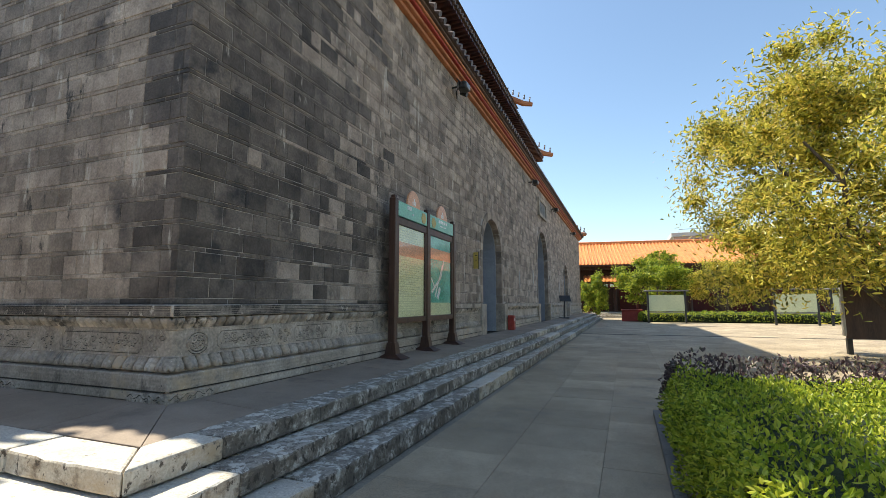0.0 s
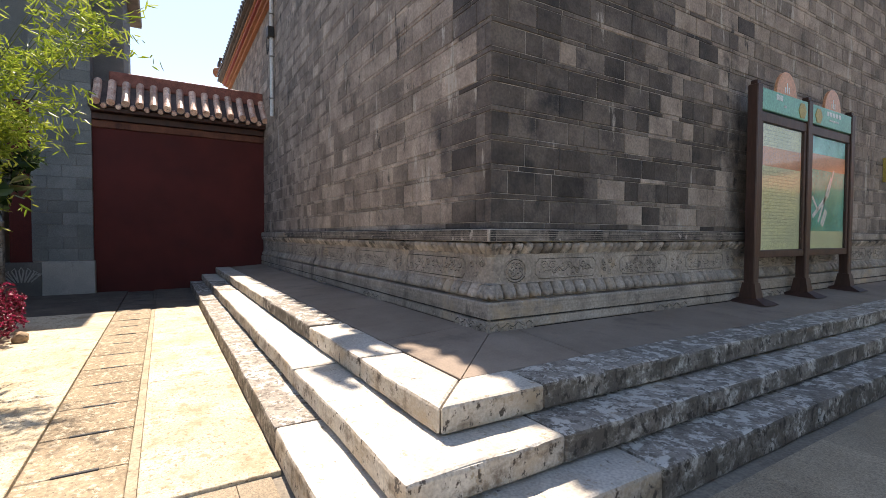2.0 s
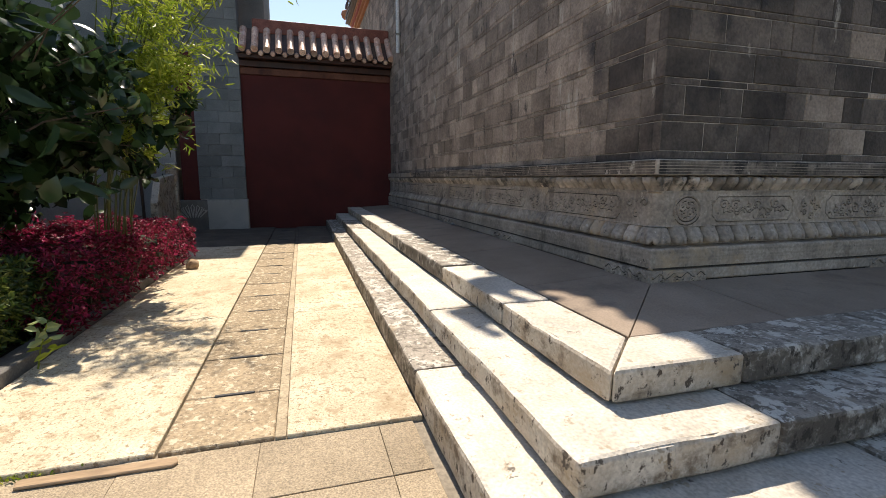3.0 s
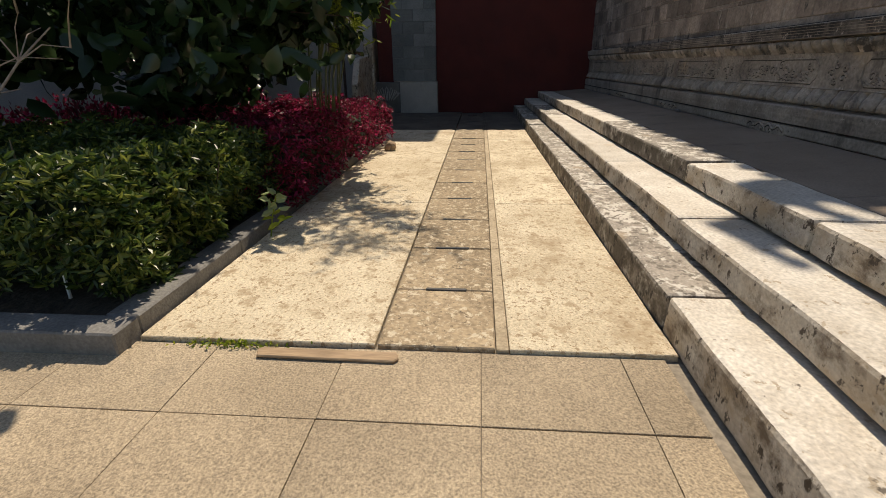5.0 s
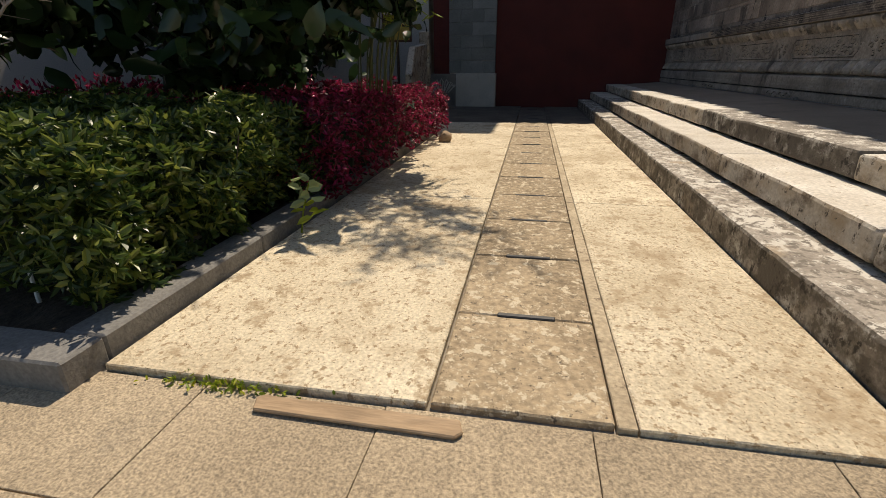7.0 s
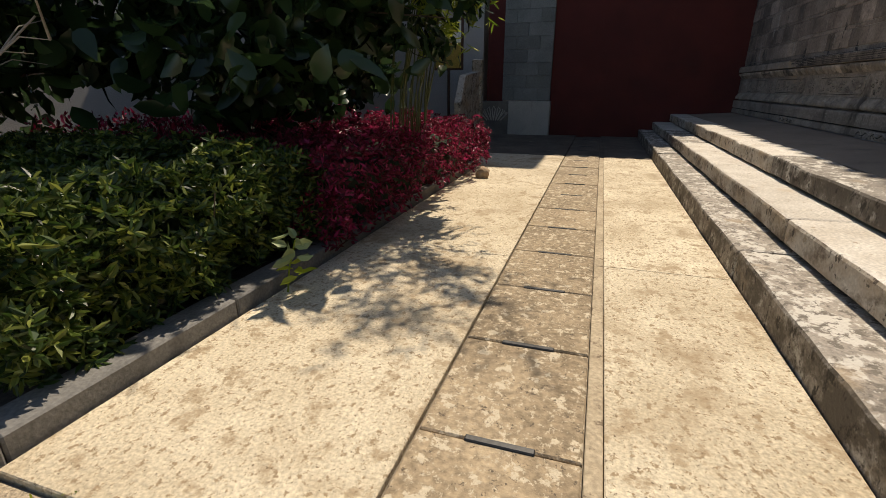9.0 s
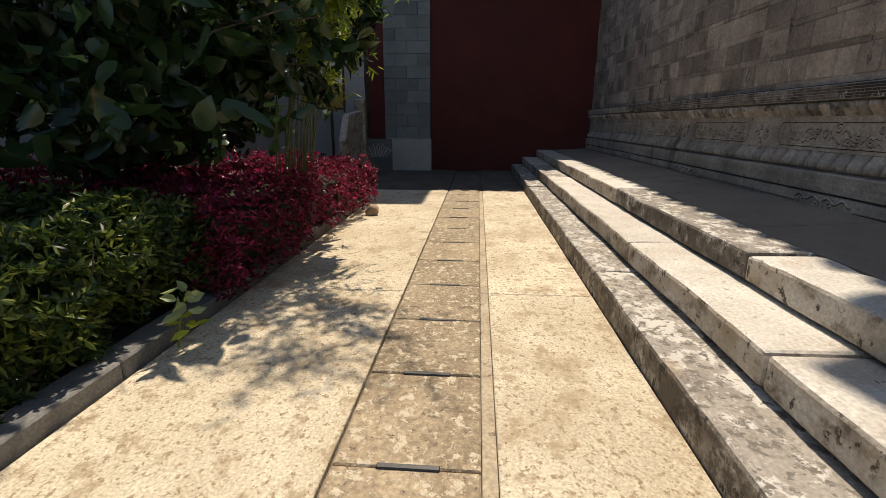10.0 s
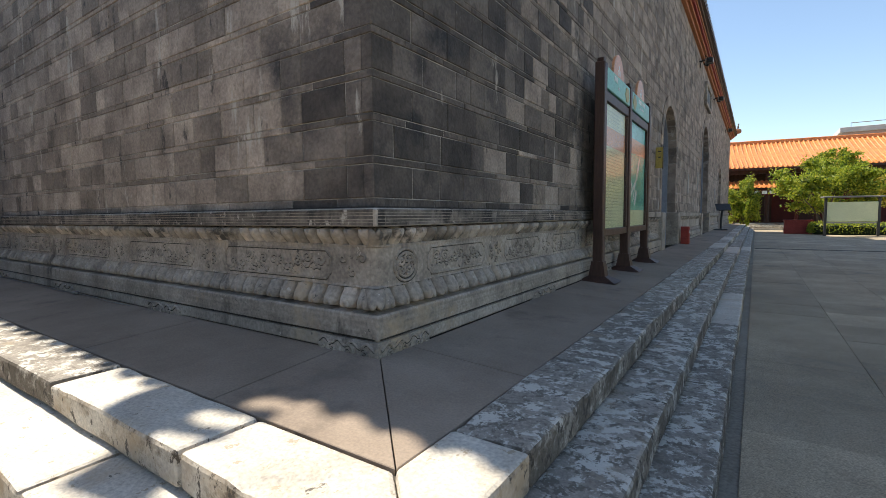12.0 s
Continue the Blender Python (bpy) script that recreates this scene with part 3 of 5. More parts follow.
for mid, half, spring in ARCHES:
    n = 17 if half < 1.2 else 23
    for i in range(n):
        a0, a1 = math.pi * i / n + 0.006, math.pi * (i + 1) / n - 0.006
        r0, r1 = half - 0.006, half + 0.24
        pts = [(mid - r * math.cos(a), spring + r * math.sin(a)) for r, a in ((r0, a0), (r1, a0), (r1, a1), (r0, a1))]
        part("voussoir", prism(pts, -0.25, -0.06, 0.004, m=TURN_UP), BRICK, facade)
    for sgn in (-1, 1):
        zz = 1.40
        while zz < spring - 0.1:
            y0, y1 = sorted((mid + sgn * (half - 0.006), mid + sgn * (half + 0.18)))
            part("quoin", box(-0.25, -0.068, y0, y1, zz, min(zz + 0.255, spring), 0.004), BRICK, facade)
            zz += 0.262
        y0, y1 = sorted((mid + sgn * (half - 0.02), mid + sgn * (half + 0.42)))
        part("jamb_stone", box(-0.6, 0.03, y0, y1, H, 1.39, 0.015), CARVED, facade, "pale carved stone jamb base")
    # limewashed reveal and the door leaves deep inside
    ring_out = arch_outline(mid, half, spring, H)
    ring_in = arch_outline(mid, half, spring, H, grow=-0.03)
    part("reveal", prism(ring_out + ring_in[::-1], -1.5, -0.27, m=TURN_UP), DOORBLUE, facade, "blue-grey limewashed reveal of an archway")
    for sgn in (-1, 1):
        pts = [p for p in arch_outline(mid, half - 0.03, spring, H) if (p[0] - mid) * sgn >= -0.001]
        pts.append((mid + sgn * 0.006, H))
        if abs(pts[0][0] - mid) > 0.01 and abs(pts[0][1] - H) > 0.01:
            pts = [(mid + sgn * 0.006, H)] + pts[:-1]
        door = part("door_leaf", prism(pts, -1.42, -1.34, m=TURN_UP), DARKWOOD, facade, "dark red timber door leaf, shut")

# ---- the carved plinth ----
PROFILE = [(-0.25, 0.49), (-0.035, 0.49), (-0.03, 0.545), (-0.008, 0.55), (0.0, 0.558), (0.0, 0.628), (-0.022, 0.632), (-0.022, 0.645), (0.0, 0.649), (0.0, 0.772), (-0.008, 0.784), (-0.10, 0.795),
           (-0.10, 0.925), (-0.05, 0.93), (-0.055, 0.94), (-0.055, 1.165), (-0.05, 1.175), (-0.05, 1.182), (-0.10, 1.186), (-0.10, 1.29), (0.0, 1.294), (0.0, 1.385), (-0.02, 1.398), (-0.25, 1.402)]
plinth = empty("plinth", (0, 0, 0), "weathered pale stone plinth carved with lotus petals and scrolls", "plinth", "", "structure")


def moulding(stations):
    """The plinth's profile along stations: functions from (out, z) to a place."""
    bm = bmesh.new()
    rows = [[bm.verts.new(s(o, z)) for o, z in PROFILE] for s in stations]
    for a, b in zip(rows, rows[1:]):
        for i in range(len(PROFILE) - 1):
            bm.faces.new((a[i], b[i], b[i + 1], a[i + 1]))
    bm.faces.new(rows[0])
    bm.faces.new(rows[-1][::-1])
    bmesh.ops.recalc_face_normals(bm, faces=bm.faces[:])
    return bm


on_side = lambda x: (lambda o, z: (x, -o, z))
on_front = lambda y: (lambda o, z: (o, y, z))


def rounded(turn):
    """A station of the corner: the waist is rounded off, the bands are nearly sharp."""
    def place(o, z):
        r = 0.10 if 0.935 < z < 1.17 else 0.012
        return (o - r + r * math.sin(turn), -o + r - r * math.cos(turn), z)
    return place


turns = [math.pi / 2 * i / 6 for i in range(7)]
part("moulding", moulding([on_side(GATE + 0.02), on_side(-5.0)] + [rounded(a) for a in turns[:4]]), CARVED, plinth)
spans = [0.0]
for mid, half, spring in ARCHES:
    spans += [mid - half - 0.42, mid + half + 0.42]
spans.append(LONG)
part("moulding", moulding([rounded(a) for a in turns[3:]] + [on_front(5.0), on_front(spans[1])]), CARVED, plinth)
for a, b in ((spans[2], spans[3]), (spans[4], spans[5]), (spans[6], spans[7])):
    part("moulding", moulding([on_front(a), on_front(b)]), CARVED, plinth)


def petal_shape(up, w, h):
    """A bulging petal with a raised rim and a two-lobed tip, its root tucked under the waist."""
    v, f = [], []
    nu, nv = 15, 9
    for j in range(nv):
        t = j / (nv - 1)
        for i in range(nu):
            u = -1 + 2 * i / (nu - 1)
            lobe = (1 - t) ** 3 * 0.3 * h * (1 - abs(math.sin(math.pi * u)) ** 0.8)
            y = 0.004 + 0.045 * t ** 1.7 + 0.075 * abs(u) ** 7 - 0.014 * math.sin(math.pi * min(1.0, t * 1.25)) * (1 - u * u)
            y += 0.012 * (0.6 < abs(u) < 0.75) + 0.09 * (j == 0) + 0.004 * (abs(u) < 0.05)
            z = t * h + lobe
            v.append((u * w * (0.44 if up else 0.465) * (1 - 0.25 * (1 - t) ** 4), y, h - z if up else z))
    for j in range(nv - 1):
        for i in range(nu - 1):
            q = (j * nu + i, j * nu + i + 1, (j + 1) * nu + i + 1, (j + 1) * nu + i)
            f.append(q if not up else q[::-1])
    return v, f


# the sunk ground behind both rows of petals, its dirt and shade painted dark
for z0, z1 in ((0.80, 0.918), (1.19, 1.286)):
    part("petal_ground", box(GATE + 0.03, -0.085, 0.088, 0.11, z0, z1), GRIMESHADE, plinth)
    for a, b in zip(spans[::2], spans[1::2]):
        part("petal_ground", box(-0.11, -0.088, max(a, 0.085), b, z0, z1), GRIMESHADE, plinth)
# grime and shade painted dark in the joints of the plinth and under its foot
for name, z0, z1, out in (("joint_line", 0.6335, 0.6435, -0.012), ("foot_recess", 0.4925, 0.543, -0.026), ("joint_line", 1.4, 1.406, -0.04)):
    part(name, box(GATE + 0.03, -0.045, -out, 0.07, z0, z1), GRIMESHADE, plinth)
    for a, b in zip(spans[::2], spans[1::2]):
        part(name, box(-0.07, out, max(a, 0.045), b, z0, z1), GRIMESHADE, plinth)
for up, z, wide, high in ((False, 0.796, 0.142, 0.13), (True, 1.182, 0.116, 0.107)):
    v, f = petal_shape(up, wide, high)
    me = bpy.data.meshes.new("petal")
    me.from_pydata(v, [], f)
    me.materials.append(PALECARVED if up else CARVED)
    me.polygons.foreach_set("use_smooth", [True] * len(f))
    far_v, far_f = [], []
    ob = new("petal", me)
    ob.matrix_world = pose(-0.022, 0.022, z, 0, 0, 45)
    ob.parent = plinth
    for where in ("s", "f"):
        a = wide * 0.5 + 0.055
        while a < (-GATE - 0.1 if where == "s" else LONG - 0.05):
            if where == "s" or any(p < a - 0.05 and a + 0.05 < q for p, q in zip(spans[::2], spans[1::2])):
                if a < 6.4:
                    ob = new("petal", me)
                    ob.matrix_world = pose(-a, 0, z) if where == "s" else pose(0, a, z, 0, 0, 90)
                    ob.parent = plinth
                else:
                    o = len(far_v)
                    far_v += [((-a + p[0], p[1], z + p[2]) if where == "s" else (-p[1], a + p[0], z + p[2])) for p in v]
                    far_f += [tuple(i + o for i in q) for q in f]
            a += wide
    pieces("petals", far_v, far_f, PALECARVED if up else CARVED, plinth)
# fine carved lines, broken into lengths, on the flat bands
for where in ("s", "f"):
    for name, stone, rows in (("line_carving", CARVED, (0.664, 0.684, 0.704, 0.724, 0.746)), ("line_carving", SOOTSTONE, (1.298, 1.316, 1.336, 1.356, 1.374))):
        bm = bmesh.new()
        for z in rows:
            a = 0.02
            while a < (7.0 if where == "s" else 6.6):
                b = a + float(rng.choice((0.06, 0.2, 0.45, 0.8)))
                if where == "s":
                    box(-b, -a, -0.0015, 0.02, z, z + 0.0155, 0, bm)
                else:
                    box(-0.02, 0.0015, a, b, z, z + 0.0155, 0, bm)
                a = b + 0.004
        part(name, bm, stone, plinth)


def relief(name, paths, place, ridge=0.010):
    """Carved relief: raised ridges, each with a thin line of grime and painted shade along its foot."""
    high, low = bmesh.new(), bmesh.new()
    for path in paths:
        tube([place(u, z, 0.002) for u, z in path], ridge, high, 6, 0.6)
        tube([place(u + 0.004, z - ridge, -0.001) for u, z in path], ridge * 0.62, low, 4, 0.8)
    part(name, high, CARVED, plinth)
    part(name + "_groove", low, GRIMESHADE, plinth, "dark line of grime and painted shade along the carving")


def spiral(u, z, r, turns_, flip, start=0.6):
    k = int(turns_ * 10) + 1
    return [(u + r * (1 - 0.85 * i / k) * math.cos(flip * i / k * turns_ * 2 * math.pi + start), z + 0.85 * r * (1 - 0.85 * i / k) * math.sin(flip * i / k * turns_ * 2 * math.pi + start)) for i in range(k + 1)]


def on_wall(where, out):
    """Places on the side wall or the facade, lifted off the face that lies at out."""
    return (lambda u, z, lift: (-u, -out - lift, z)) if where == "s" else (lambda u, z, lift: (out + lift, u, z))


def carved_panel(where, a, b, z0, z1, seed):
    """A panel with clipped corners, clouds and trailing tendrils on the plinth's waist."""
    g = random.Random(seed)
    c = 0.045
    paths = [[(a + c, z0), (b - c, z0), (b, z0 + c), (b, z1 - c), (b - c, z1), (a + c, z1), (a, z1 - c), (a, z0 + c), (a + c, z0)]]
    u = a + 0.10
    while u < b - 0.09:
        r = g.uniform(0.028, 0.05)
        z = (z0 + z1) / 2 + g.uniform(-0.04, 0.05)
        f = g.choice((-1, 1))
        paths.append(spiral(u, z, r, g.uniform(1.0, 1.6), f, g.uniform(0, 3)))
        paths.append([(u + f * r * (0.8 + 0.55 * k), z - 0.035 + 0.022 * math.sin(1.3 * k)) for k in range(6) if a + 0.03 < u + f * r * (0.8 + 0.55 * k) < b - 0.03] or [(u, z), (u + 0.01, z)])
        if g.random() < 0.5:
            paths.append([(u + 0.03 * k, z - 0.06 + 0.012 * (k % 2)) for k in range(4) if u + 0.03 * k < b - 0.03] + [(u, z - 0.045)])
        u += r * g.uniform(1.9, 2.7)
    relief("carved_panel", paths, on_wall(where, -0.055), 0.008)


k = 0
for where, first, wide, gap in (("s", 0.42, 1.15, 0.46), ("f", 0.56, 0.78, 0.36)):
    a = first
    while a < (8.6 if where == "s" else 9.0):
        b = a + wide
        if where == "s" or b < spans[1] - 0.05:
            carved_panel(where, a, b, 0.965, 1.145, k)
            # a knot of leaves between two panels
            mid = b + gap / 2
            relief("leaf_knot", [spiral(mid + 0.07 * math.cos(i * 1.26), 1.05 + 0.055 * math.sin(i * 1.26), 0.034, 1.1, (-1) ** i, i) for i in range(5)], on_wall(where, -0.055), 0.009)
        a, k = b + gap, k + 1
# tall oval medallion beside the corner, and the scrolled feet
oval = [[(0.33 + r * 1.15 * math.cos(t), 1.05 + r * math.sin(t)) for t in (2 * math.pi * i / 22 for i in range(23))] for r in (0.10, 0.075)]
oval += [spiral(0.33 + 0.045 * math.cos(i * 1.3), 1.05 + 0.04 * math.sin(i * 1.3), 0.034, 1.2, 1, i) for i in range(5)]
relief("medallion", oval, on_wall("f", -0.055), 0.012)
relief("leaf_knot", [spiral(0.16 + 0.08 * i, 1.06 + 0.04 * (-1) ** i, 0.04, 1.1, (-1) ** i, i) for i in range(3)], on_wall("s", -0.055), 0.007)
for where, at_ in (("s", 0.2), ("s", 2.45), ("s", 4.75), ("s", 7.05), ("f", 0.2), ("f", 2.5), ("f", 4.8), ("f", 7.1)):
    lo, hi = (0.0 if at_ == 0.2 else at_ - 0.3), at_ + 0.3
    block = box(-hi, -lo, -0.004, 0.03, 0.49, 0.62, 0.006) if where == "s" else box(-0.03, 0.004, lo, hi, 0.49, 0.62, 0.006)
    part("foot_block", block, CARVED, plinth)
    paths = [spiral(at_ + du, 0.555, r, 1.4, f, 1.5) for du, r, f in ((-0.10, 0.042, -1), (0.03, 0.05, 1), (0.17, 0.04, -1), (0.26, 0.025, 1)) if at_ + du - r > 0.01]
    paths.append([(lo + 0.02 + (hi - lo - 0.04) * i / 44, 0.60 - 0.016 * math.cos(i * 0.55)) for i in range(45)])
    relief("scrolled_foot", paths, on_wall(where, 0.004), 0.010)

# ---- cornice and roofs ----
roof = empty("roof", (0, 0, TOP), "dark tiled roof with an ochre brick cornice and ridge beasts", "roof", "", "structure")


def course_ring(out, z0, z1, material, name, bevel=0.01):
    # side courses drawn in past x = -4.9 to widen the sun patch below
    for a in ((-DEEP - out, -4.9, -out, 0.6, z0, z1), (-4.898, out, -min(out, 0.06), 0.6, z0, z1), (-0.6, out, 0.6, LONG + out, z0, z1)):
        ob = part(name, box(*a, bevel), material, roof)
        ob.location = (0, 0, -TOP)


course_ring(0.02, TOP, 7.10, ORANGE, "cornice_course")
course_ring(0.10, 7.103, 7.17, ORANGE, "cornice_course")
course_ring(0.17, 7.173, 7.23, REDPAINT, "cornice_course")
course_ring(0.21, 7.233, 7.29, ORANGE, "cornice_course")
course_ring(0.27, 7.293, 7.34, DARKTILE, "eave_board")


def hip_roof(x0, x1, y0, y1, z, rise, run, name):
    bm = bmesh.new()
    low = [bm.verts.new(p) for p in ((x0, y0, z), (x1, y0, z), (x1, y1, z), (x0, y1, z))]
    high = [bm.verts.new(p) for p in ((x0 + run, y0 + run, z + rise), (x1 - run, y0 + run, z + rise), (x1 - run, y1 - run, z + rise), (x0 + run, y1 - run, z + rise))]
    for i in range(4):
        bm.faces.new((low[i], low[(i + 1) % 4], high[(i + 1) % 4], high[i]))
    bm.faces.new(high)
    bm.faces.new(low[::-1])
    bmesh.ops.recalc_face_normals(bm, faces=bm.faces[:])
    part(name, bm, DARKTILE, roof).location = (0, 0, -TOP)


def eave_tiles(points, out, name="eave_tile_ends"):
    """Round tile ends and drip tiles in a row along an eave."""
    bm = bmesh.new()
    for p in points:
        q = Vector(p)
        tube([q - out * 0.5 + Vector((0, 0, 0.22)), q + Vector((0, 0, 0.02))], 0.07, bm, 7)
    ob = part(name, bm, DARKTILE, roof)
    ob.location = (0, 0, -TOP)


hip_roof(-DEEP - 0.33, 0.33, -0.11, LONG + 0.33, 7.345, 2.3, 4.0, "lower_roof")
eave_tiles([(0.36, -0.2 + 0.27 * i, 7.40) for i in range(153)], Vector((1, 0, 0)))
# unseen step in the side eave, added to shape the platform's shadow edge
part("eave_overhang", box(-DEEP - 0.33, -4.9, -0.36, -0.112, 7.343, 7.43, 0.01), DARKTILE, roof).location = (0, 0, -TOP)
eave_tiles([(0.2 - 0.27 * i, -0.40 if i > 18 else -0.13, 7.40) for i in range(64)], Vector((0, -1, 0)))
# the upper storey
part("upper_wall", box(-14.0, -3.4, 8.6, 32.1, 8.3, 12.9), DARKWOOD, roof).location = (0, 0, -TOP)
part("soffit", box(-14.8, -2.05, 7.1, 33.6, 12.75, 12.93, 0.03), DARKWOOD, roof).location = (0, 0, -TOP)
for i in range(88):
    part("rafter_end", box(-3.3, -1.95, 7.2 + 0.3 * i, 7.32 + 0.3 * i, 12.62, 12.745), DARKWOOD, roof).location = (0, 0, -TOP)
hip_roof(-15.3, -1.97, 7.0, 33.7, 12.95, 4.4, 4.4, "upper_roof")
eave_tiles([(-1.93, 7.1 + 0.3 * i, 12.98) for i in range(89)], Vector((1, 0, 0)))


def ridge_beast(tip, back, name="hip_ridge"):
    """A hip ridge's end with a row of small beasts."""
    t, b = Vector(tip), Vector(back)
    bm = tube([b, b.lerp(t, 0.5) - Vector((0, 0, 0.25)), b.lerp(t, 0.8) - Vector((0, 0, 0.22)), t], 0.26, None, 8, 0.7)
    ridge = part(name, bm, ORANGE, roof, "ochre glazed hip ridge")
    ridge.location = (0, 0, -TOP)
    for i in range(6):
        p = t.lerp(b, 0.05 + 0.13 * i) + Vector((0, 0, 0.16))
        beast = bmesh.new()
        tube([p, p + Vector((0, 0, 0.16)), p + Vector((0.03, 0.05, 0.3))], 0.075, beast, 6, 0.5)
        bmesh.ops.create_icosphere(beast, subdivisions=1, radius=0.07, matrix=Matrix.Translation(p + Vector((0.02, 0.05, 0.32))))
        part("ridge_ornament", beast, DARKTILE, ridge)


ridge_beast((-1.35, 34.2, 13.35), (-4.2, 31.4, 14.5))
ridge_beast((-2.35, 31.2, 16.55), (-5.2, 29.2, 17.6))
hip_roof(-13.5, -3.2, 10.0, 30.4, 16.0, 3.4, 4.0, "top_roof")
ridge_beast((0.5, LONG + 0.5, 7.72), (-1.6, LONG - 1.7, 8.5))
ridge_beast((0.3, -0.3, 7.6), (-1.8, 1.8, 8.6))
# extra ridge out of view, added to throw a shadow on the corner steps
ridge_beast((-5.1, -0.82, 7.6), (-5.6, 0.9, 8.4))
ridge_beast((-DEEP - 0.4, -0.4, 7.72), (-DEEP + 1.6, 1.8, 8.5))

# ---- the gate wall and its pier ----
gate = empty("gate_wall", (GATE, -1.8, 0), "dark red plastered wall under a small tiled roof", "wall", "", "structure")


def gate_part(name, bm, material, label=""):
    ob = part(name, bm, material, gate, label)
    ob.location = (-GATE, 1.8, 0)
    return ob


gate_part("wall_face", box(GATE - 0.4, GATE, -3.62, 0.09, -0.04, 3.78), REDWALL)
gate_part("frieze", box(GATE - 0.45, GATE + 0.05, -3.62, 0.09, 3.784, 3.95, 0.01), FRIEZE)
gate_part("frieze_course", box(GATE - 0.53, GATE + 0.13, -3.62, 0.09, 3.954, 4.1, 0.01), DARKWOOD)
gate_part("eave_board", box(GATE - 0.74, GATE + 0.34, -3.62, 0.09, 4.104, 4.2, 0.01), DARKWOOD)
bm = prism([(GATE + 0.42, 4.2), (GATE - 0.2, 4.92), (GATE - 0.82, 4.2)], -3.66, 0.09, m=Matrix(((1, 0, 0, 0), (0, 0, 1, 0), (0, 1, 0, 0), (0, 0, 0, 1))))
gate_part("roof_bed", bm, DARKTILE)
gate_part("ridge", box(GATE - 0.32, GATE - 0.08, -3.3, 0.09, 4.80, 5.14, 0.04, seg=2), RIDGERED, "dull red ridge")
for i in range(14):
    y = -3.5 + 0.272 * i
    for sgn in (1, -1):
        a = Vector((GATE - 0.2 + sgn * 0.1, y, 4.88))
        b = Vector((GATE - 0.2 + sgn * 0.72, y, 4.27))
        gate_part("roof_tile", tube([a, a.lerp(b, 0.35) - Vector((0, 0, 0.04)), a.lerp(b, 0.7) - Vector((0, 0, 0.045)), b], 0.082, None, 10), GATETILE)
    gate_part("drip_tile", tube([(GATE + 0.3, y + 0.136, 4.24), (GATE + 0.47, y + 0.136, 4.19)], 0.075, None, 8, 0.7), GATETILE)

pier = empty("gate_pier", (GATE + 0.1, -4.15, 0), "blue-grey brick pier on a white stone base", "pier", "", "structure")


def pier_part(name, bm, material, label=""):
    ob = part(name, bm, material, pier, label)
    ob.location = (-GATE - 0.1, 4.15, 0)
    return ob


pier_part("core", box(GATE - 0.5, GATE + 0.06, -4.68, -3.64, 0.7, 7.9), MORTAR)
z = 0.745
k = 0
while z < 7.8:
    ys = (-4.69, -4.16, -3.62) if k % 2 else (-4.69, -4.42, -3.9, -3.62)
    for a, b in zip(ys, ys[1:]):
        pier_part("brick", box(GATE - 0.4, GATE + 0.085, a, b - 0.004, z, z + 0.262, 0.004), GREYWALL)
    z += 0.266
    k += 1
pier_part("base_stone", box(GATE - 0.5, GATE + 0.2, -4.52, -3.59, -0.04, 0.735, 0.012), BASESTONE, "white stone base block")
pier_part("base_panel", box(GATE - 0.5, GATE + 0.16, -5.2, -4.525, -0.04, 0.72, 0.012), KERB, "dark panel carved with a lotus")
lot = bmesh.new()
for i in range(-3, 4):
    a = i * 0.42
    pts = [(GATE + 0.165, -4.86 + 0.05 * i, 0.30), (GATE + 0.165, -4.86 + 0.06 * i + 0.16 * math.sin(a - 0.25), 0.45 + 0.1 * math.cos(a)), (GATE + 0.165, -4.86 + 0.26 * math.sin(a), 0.40 + 0.22 * math.cos(a)),
           (GATE + 0.165, -4.86 + 0.06 * i + 0.16 * math.sin(a + 0.25), 0.45 + 0.1 * math.cos(a)), (GATE + 0.165, -4.86 + 0.05 * i, 0.30)]
    tube(pts, 0.014, lot, 5)
pier_part("lotus_carving", lot, BASESTONE, "pale lotus carved in relief")
pier_part("red_strip", box(GATE - 0.3, GATE + 0.04, -5.06, -4.695, 0.725, 4.2), REDWALL, "narrow dark red plastered strip")

wing = empty("side_hall", (GATE - 1.0, -8.0, 0), "tall grey side hall behind the gate wall", "building", "", "structure")
for name, bm, material in (("wall", box(GATE - 4.0, GATE - 0.9, -14.0, -3.05, -0.04, 7.8), GREYWALL),
                           ("eave", box(GATE - 4.4, GATE - 0.5, -14.4, -2.75, 7.804, 8.05, 0.03), DARKTILE),
                           ("lower_wall", box(GATE - 0.85, GATE - 0.1, -14.0, -5.2, -0.04, 2.9), PLASTER)):
    part(name, bm, material, wing).location = (-GATE + 1.0, 8.0, 0)
wall_back = solid("wall_west", box(-12.0, 2.0, -12.4, -12.0, -0.04, 4.2), PLASTER, "plain pale plaster garden wall behind the shrubs", "wall", "structure")

# ---- things on the platform and the facade ----
# notice board: three posts, two framed posters under green headers
board = empty("notice_board", (0.15, 5.3, 0.53), "dark wooden two-bay notice board with green headers standing by the wall", "notice board")


def at(thing, name, bm, material, label=""):
    """A part drawn in the world's metres under a thing."""
    ob = part(name, bm, material, thing, label)
    ob.location = -thing.location
    return ob


def sub(owner, name, bm, material, label=""):
    return part(name, bm, material, owner, label)


